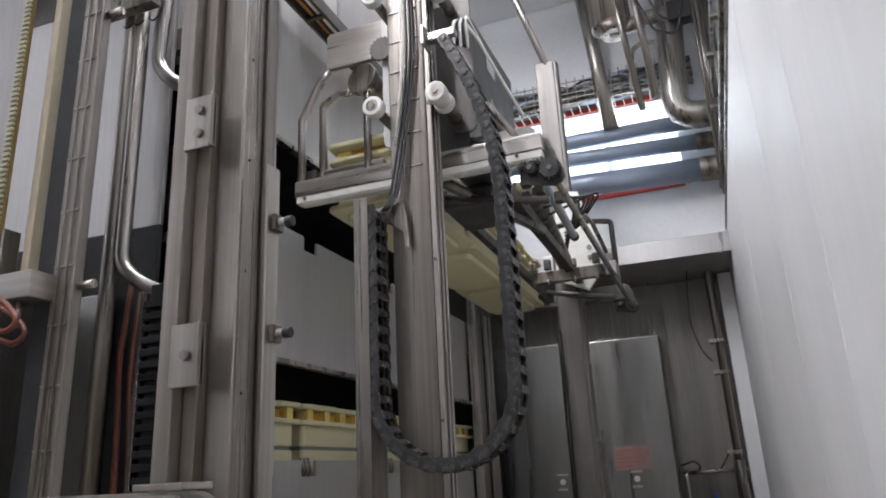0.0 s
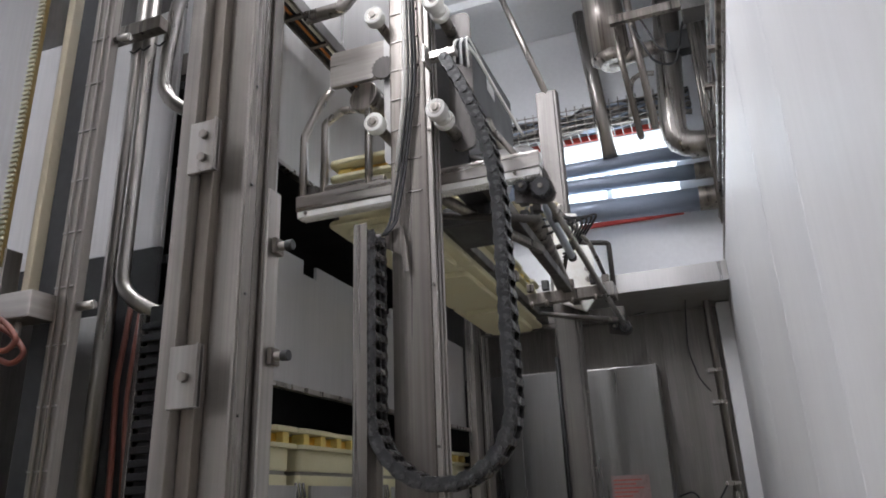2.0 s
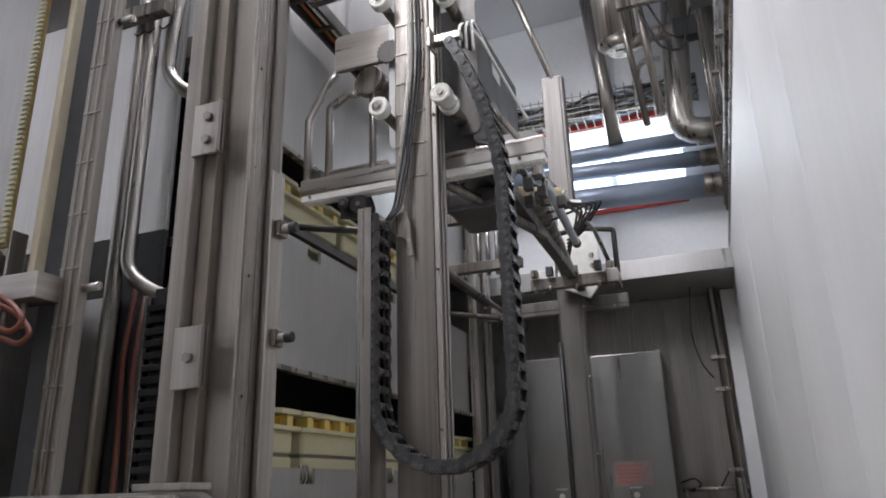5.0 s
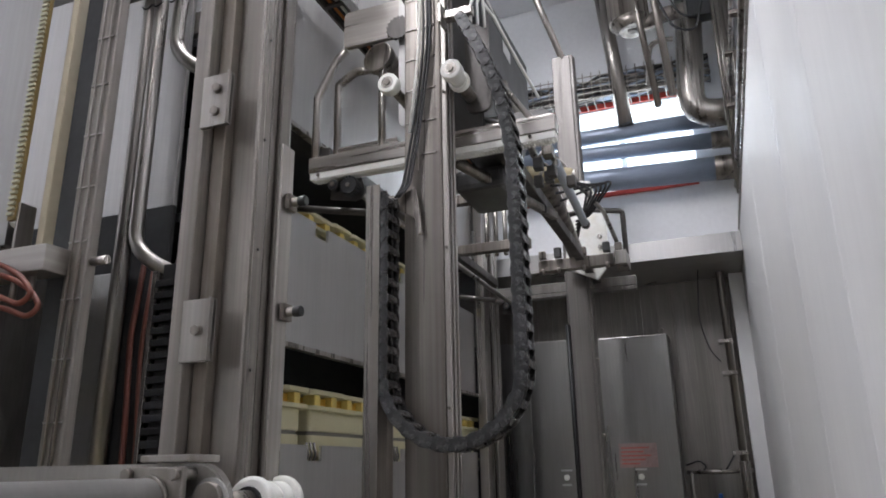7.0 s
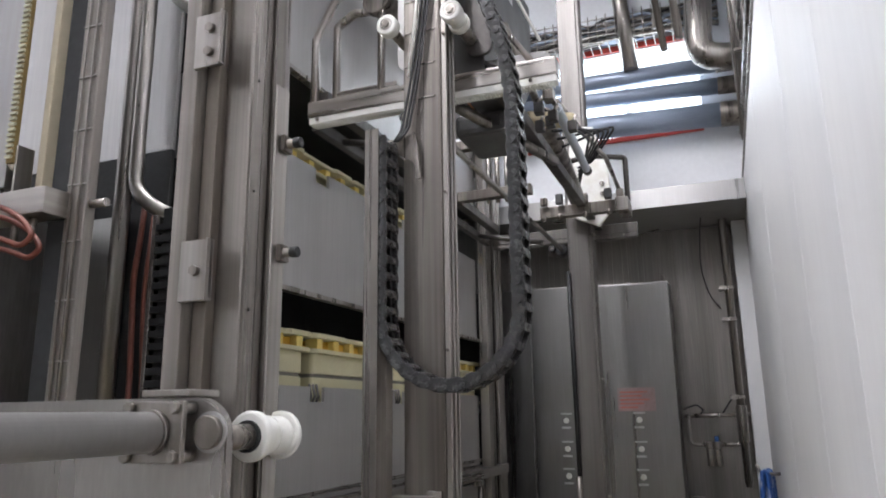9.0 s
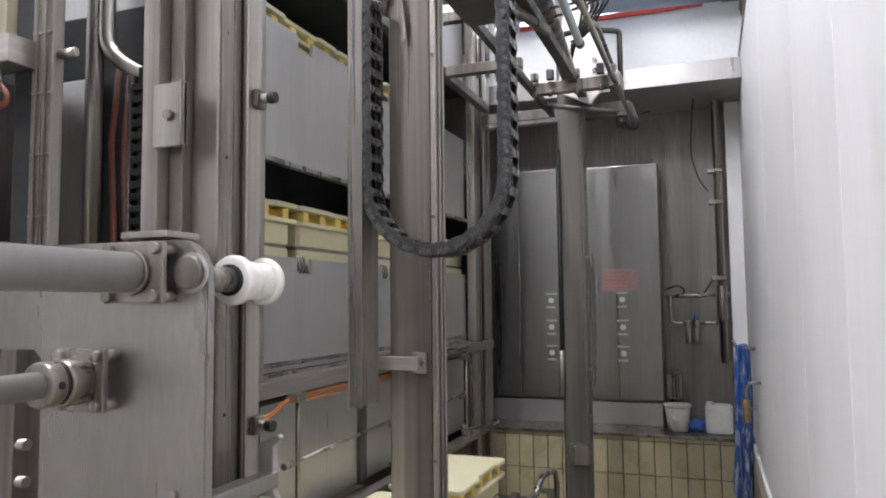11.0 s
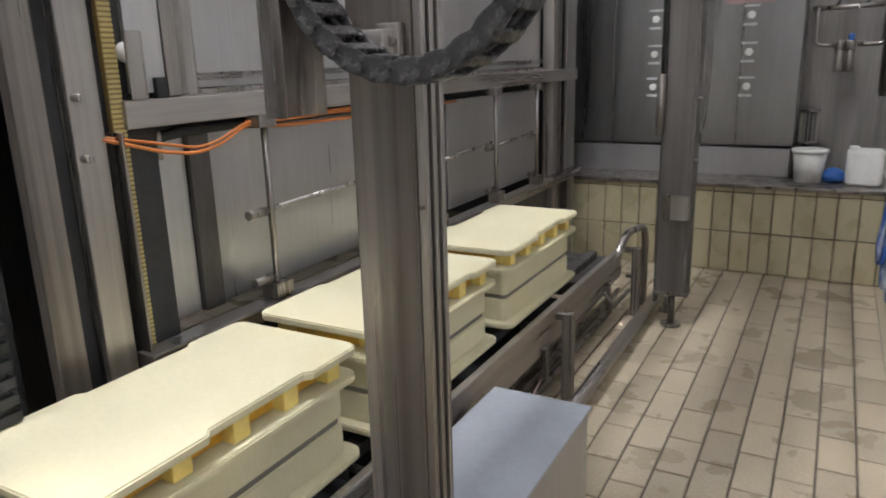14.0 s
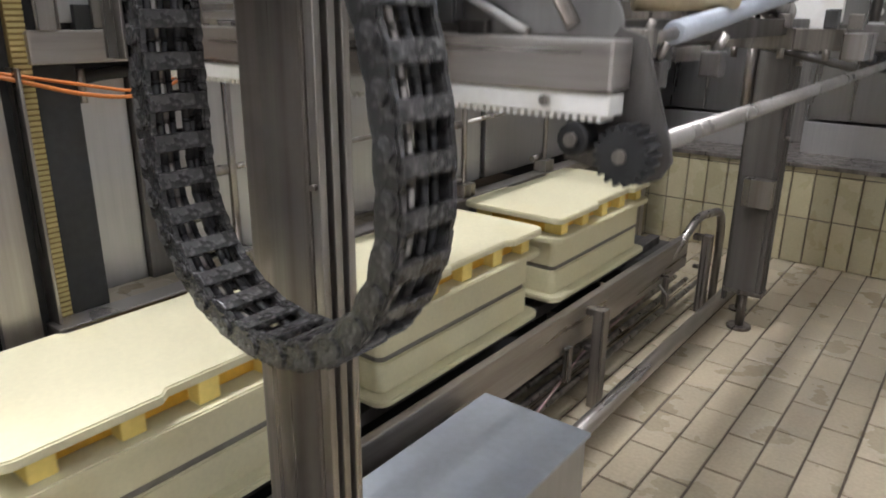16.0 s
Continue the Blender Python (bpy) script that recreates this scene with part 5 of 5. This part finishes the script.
def chain_poses(drop):
    """The links' poses when the carriage hangs so many metres below its top place."""
    xl, xr, ztop, za, zc = -0.868, -0.49, 2.19, 2.735 - drop, 1.69 - drop * 0.517
    line = [(xl, ztop - i / 40 * (ztop - zc)) for i in range(40)]
    line += [(xl + RAD - RAD * math.cos(a), zc - RAD * math.sin(a)) for a in [math.pi * i / 60 for i in range(61)]]
    bend = max(zc + 0.02, za - 0.55)
    for i in range(1, 81):
        z = zc + (za + 0.3 - zc) * i / 80
        u = min(1.0, max(0.0, (z - bend) / max(0.05, za - bend)))
        line.append((xr - 0.15 * u * u, z))
    arc = [0.0]
    for a, b in zip(line, line[1:]):
        arc.append(arc[-1] + math.hypot(b[0] - a[0], b[1] - a[1]))
    out = []
    for k in range(LINKS):
        s = (k + 0.5) * PITCH
        x, z = np.interp(s, arc, [p[0] for p in line]), np.interp(s, arc, [p[1] for p in line])
        xa, za_ = np.interp(s - 0.02, arc, [p[0] for p in line]), np.interp(s - 0.02, arc, [p[1] for p in line])
        xb, zb = np.interp(s + 0.02, arc, [p[0] for p in line]), np.interp(s + 0.02, arc, [p[1] for p in line])
        out.append(pose(float(x), 1.8, float(z), 0, math.degrees(math.atan2(xb - xa, zb - za_)), 0))
    return out


# ------------------------------------------------------------------ tiles
def piece_mesh(name, sx, sy, sz, b, mat):
    bm = B()
    bx(bm, -sx / 2, sx / 2, -sy / 2, sy / 2, -sz / 2, sz / 2)
    tops = [e for e in bm.edges if all(v.co.z > 0 for v in e.verts)]
    bmesh.ops.bevel(bm, geom=tops, offset=b, segments=1, affect="EDGES")
    return mesh(name, bm, mat)


TW, TL, TX = 0.1045, 0.21, -0.004
floor_tile = piece_mesh("tile", TW - 0.007, TL - 0.007, 0.012, 0.0015, TILE)
rng = random.Random(11)
rest = B()
for i in range(-32, 2):
    for j in range(-8, 25):
        x, y = TX + (i - 0.5) * TW, j * TL + (TL / 2 if i % 2 else 0.0)
        if y > 5.04 or y < -1.4 or x > 0.16 - TW * 0.4:
            continue
        z = -0.006 + rng.uniform(-0.0008, 0.0008)
        if x > -1.0 and y > 2.2:
            ob = new("tile", floor_tile)
            ob.parent = floor
            ob.matrix_basis = pose(x, y, z, rng.uniform(-0.25, 0.25), rng.uniform(-0.25, 0.25), rng.uniform(-0.2, 0.2))
        else:
            a, b, c = TW / 2 - 0.0035, TL / 2 - 0.0035, 0.006
            vs = [rest.verts.new((x + sx * a, y + sy * b, z + c)) for sx, sy in ((-1, -1), (1, -1), (1, 1), (-1, 1))]
            lo = [rest.verts.new((v.co.x, v.co.y, z - c)) for v in vs]
            rest.faces.new(vs)
            for q in range(4):
                rest.faces.new((lo[q], lo[(q + 1) % 4], vs[(q + 1) % 4], vs[q]))
ob = part("tile_field", rest, TILE, floor)
tagged(ob, "cream floor tiles in the machine area", kind="stuff")
PW = 0.1004
for name, z0, z1 in (("tile", 0.004, 0.224), ("tile", 0.23, 0.443), ("tile", 0.449, 0.47)):
    me = piece_mesh("wall_tile", PW - 0.007, z1 - z0, 0.014, 0.0015, WALLTILE)
    for k in range(-13, 9):
        ob = new("tile", me)
        ob.parent = plinth
        ob.matrix_basis = pose(-0.709 + (k + 0.5) * PW, 5.006 + rng.uniform(-0.001, 0.001), (z0 + z1) / 2, 90 + rng.uniform(-0.3, 0.3), rng.uniform(-0.15, 0.15), 0)


# ------------------------------------------------------------------ what moves
def motions():
    # how far the gantry carriage has come down
    drops = [(0, 0.035), (0.25, 0.02), (0.6, 0.0), (2, 0.0), (4, 0.0), (8, 0.0), (11.4, 0.0), (12, 0.06), (12.5, 0.18), (13, 0.34), (13.5, 0.48), (14, 0.65), (14.5, 0.815), (15, 1.005), (15.5, 1.192), (15.8, 1.29), (16, 1.36)]
    walk(cg, [(t, pose(-0.785, 1.95, 2.42 - d)) for t, d in drops])
    spots = [(t, chain_poses(d)) for t, d in drops]
    for k, ob in enumerate(links):
        walk(ob, [(t, p[k]) for t, p in spots])
    # the pusher runs out over the rack and comes back
    runs = [(0, 0.0), (1.9, 0.0), (2.15, 0.08), (2.4, 0.17), (2.6, 0.245), (2.8, 0.33), (3.0, 0.4), (3.4, 0.46), (4.0, 0.535), (4.2, 0.57), (5.4, 0.675), (6.3, 0.69), (7, 0.73), (8.3, 0.735), (9.0, 0.46), (9.7, 0.1), (10.2, 0.0), (16, 0.0)]
    base_ps = ps.location.copy()
    walk(ps, [(t, pose(base_ps.x - d, base_ps.y, base_ps.z)) for t, d in runs])
    # the moulds on the gantry are pushed into the rack
    slides = [(0, 0.0, 0.035), (0.25, 0.0, 0.02), (0.6, 0.0, 0.0), (2.0, 0.0, 0.0), (2.2, 0.05, 0.0), (2.4, 0.11, 0.0), (2.6, 0.18, 0.0), (2.8, 0.29, 0.0), (3.0, 0.365, 0.0), (3.3, 0.4, 0.0), (3.7, 0.44, 0.0), (4.0, 0.52, 0.0), (4.2, 0.565, 0.0), (4.8, 0.62, 0.0), (5.3, 0.625, 0.02), (6.2, 0.625, 0.185), (16, 0.625, 0.185)]
    for ob, y in zip(lifted, (2.455, 3.105, 3.76)):
        walk(ob, [(t, pose(-1.05 - d, y, 2.372 - dz)) for t, d, dz in slides])
    # the row on the conveyor starts to move on
    steps = [(0, 0.0), (14.9, 0.0), (15.2, 0.004), (15.5, 0.036), (15.75, 0.1), (16, 0.175)]
    for ob, (x, y) in zip(row, ROW):
        walk(ob, [(t, pose(x, y + d, 0.333)) for t, d in steps])


motions()
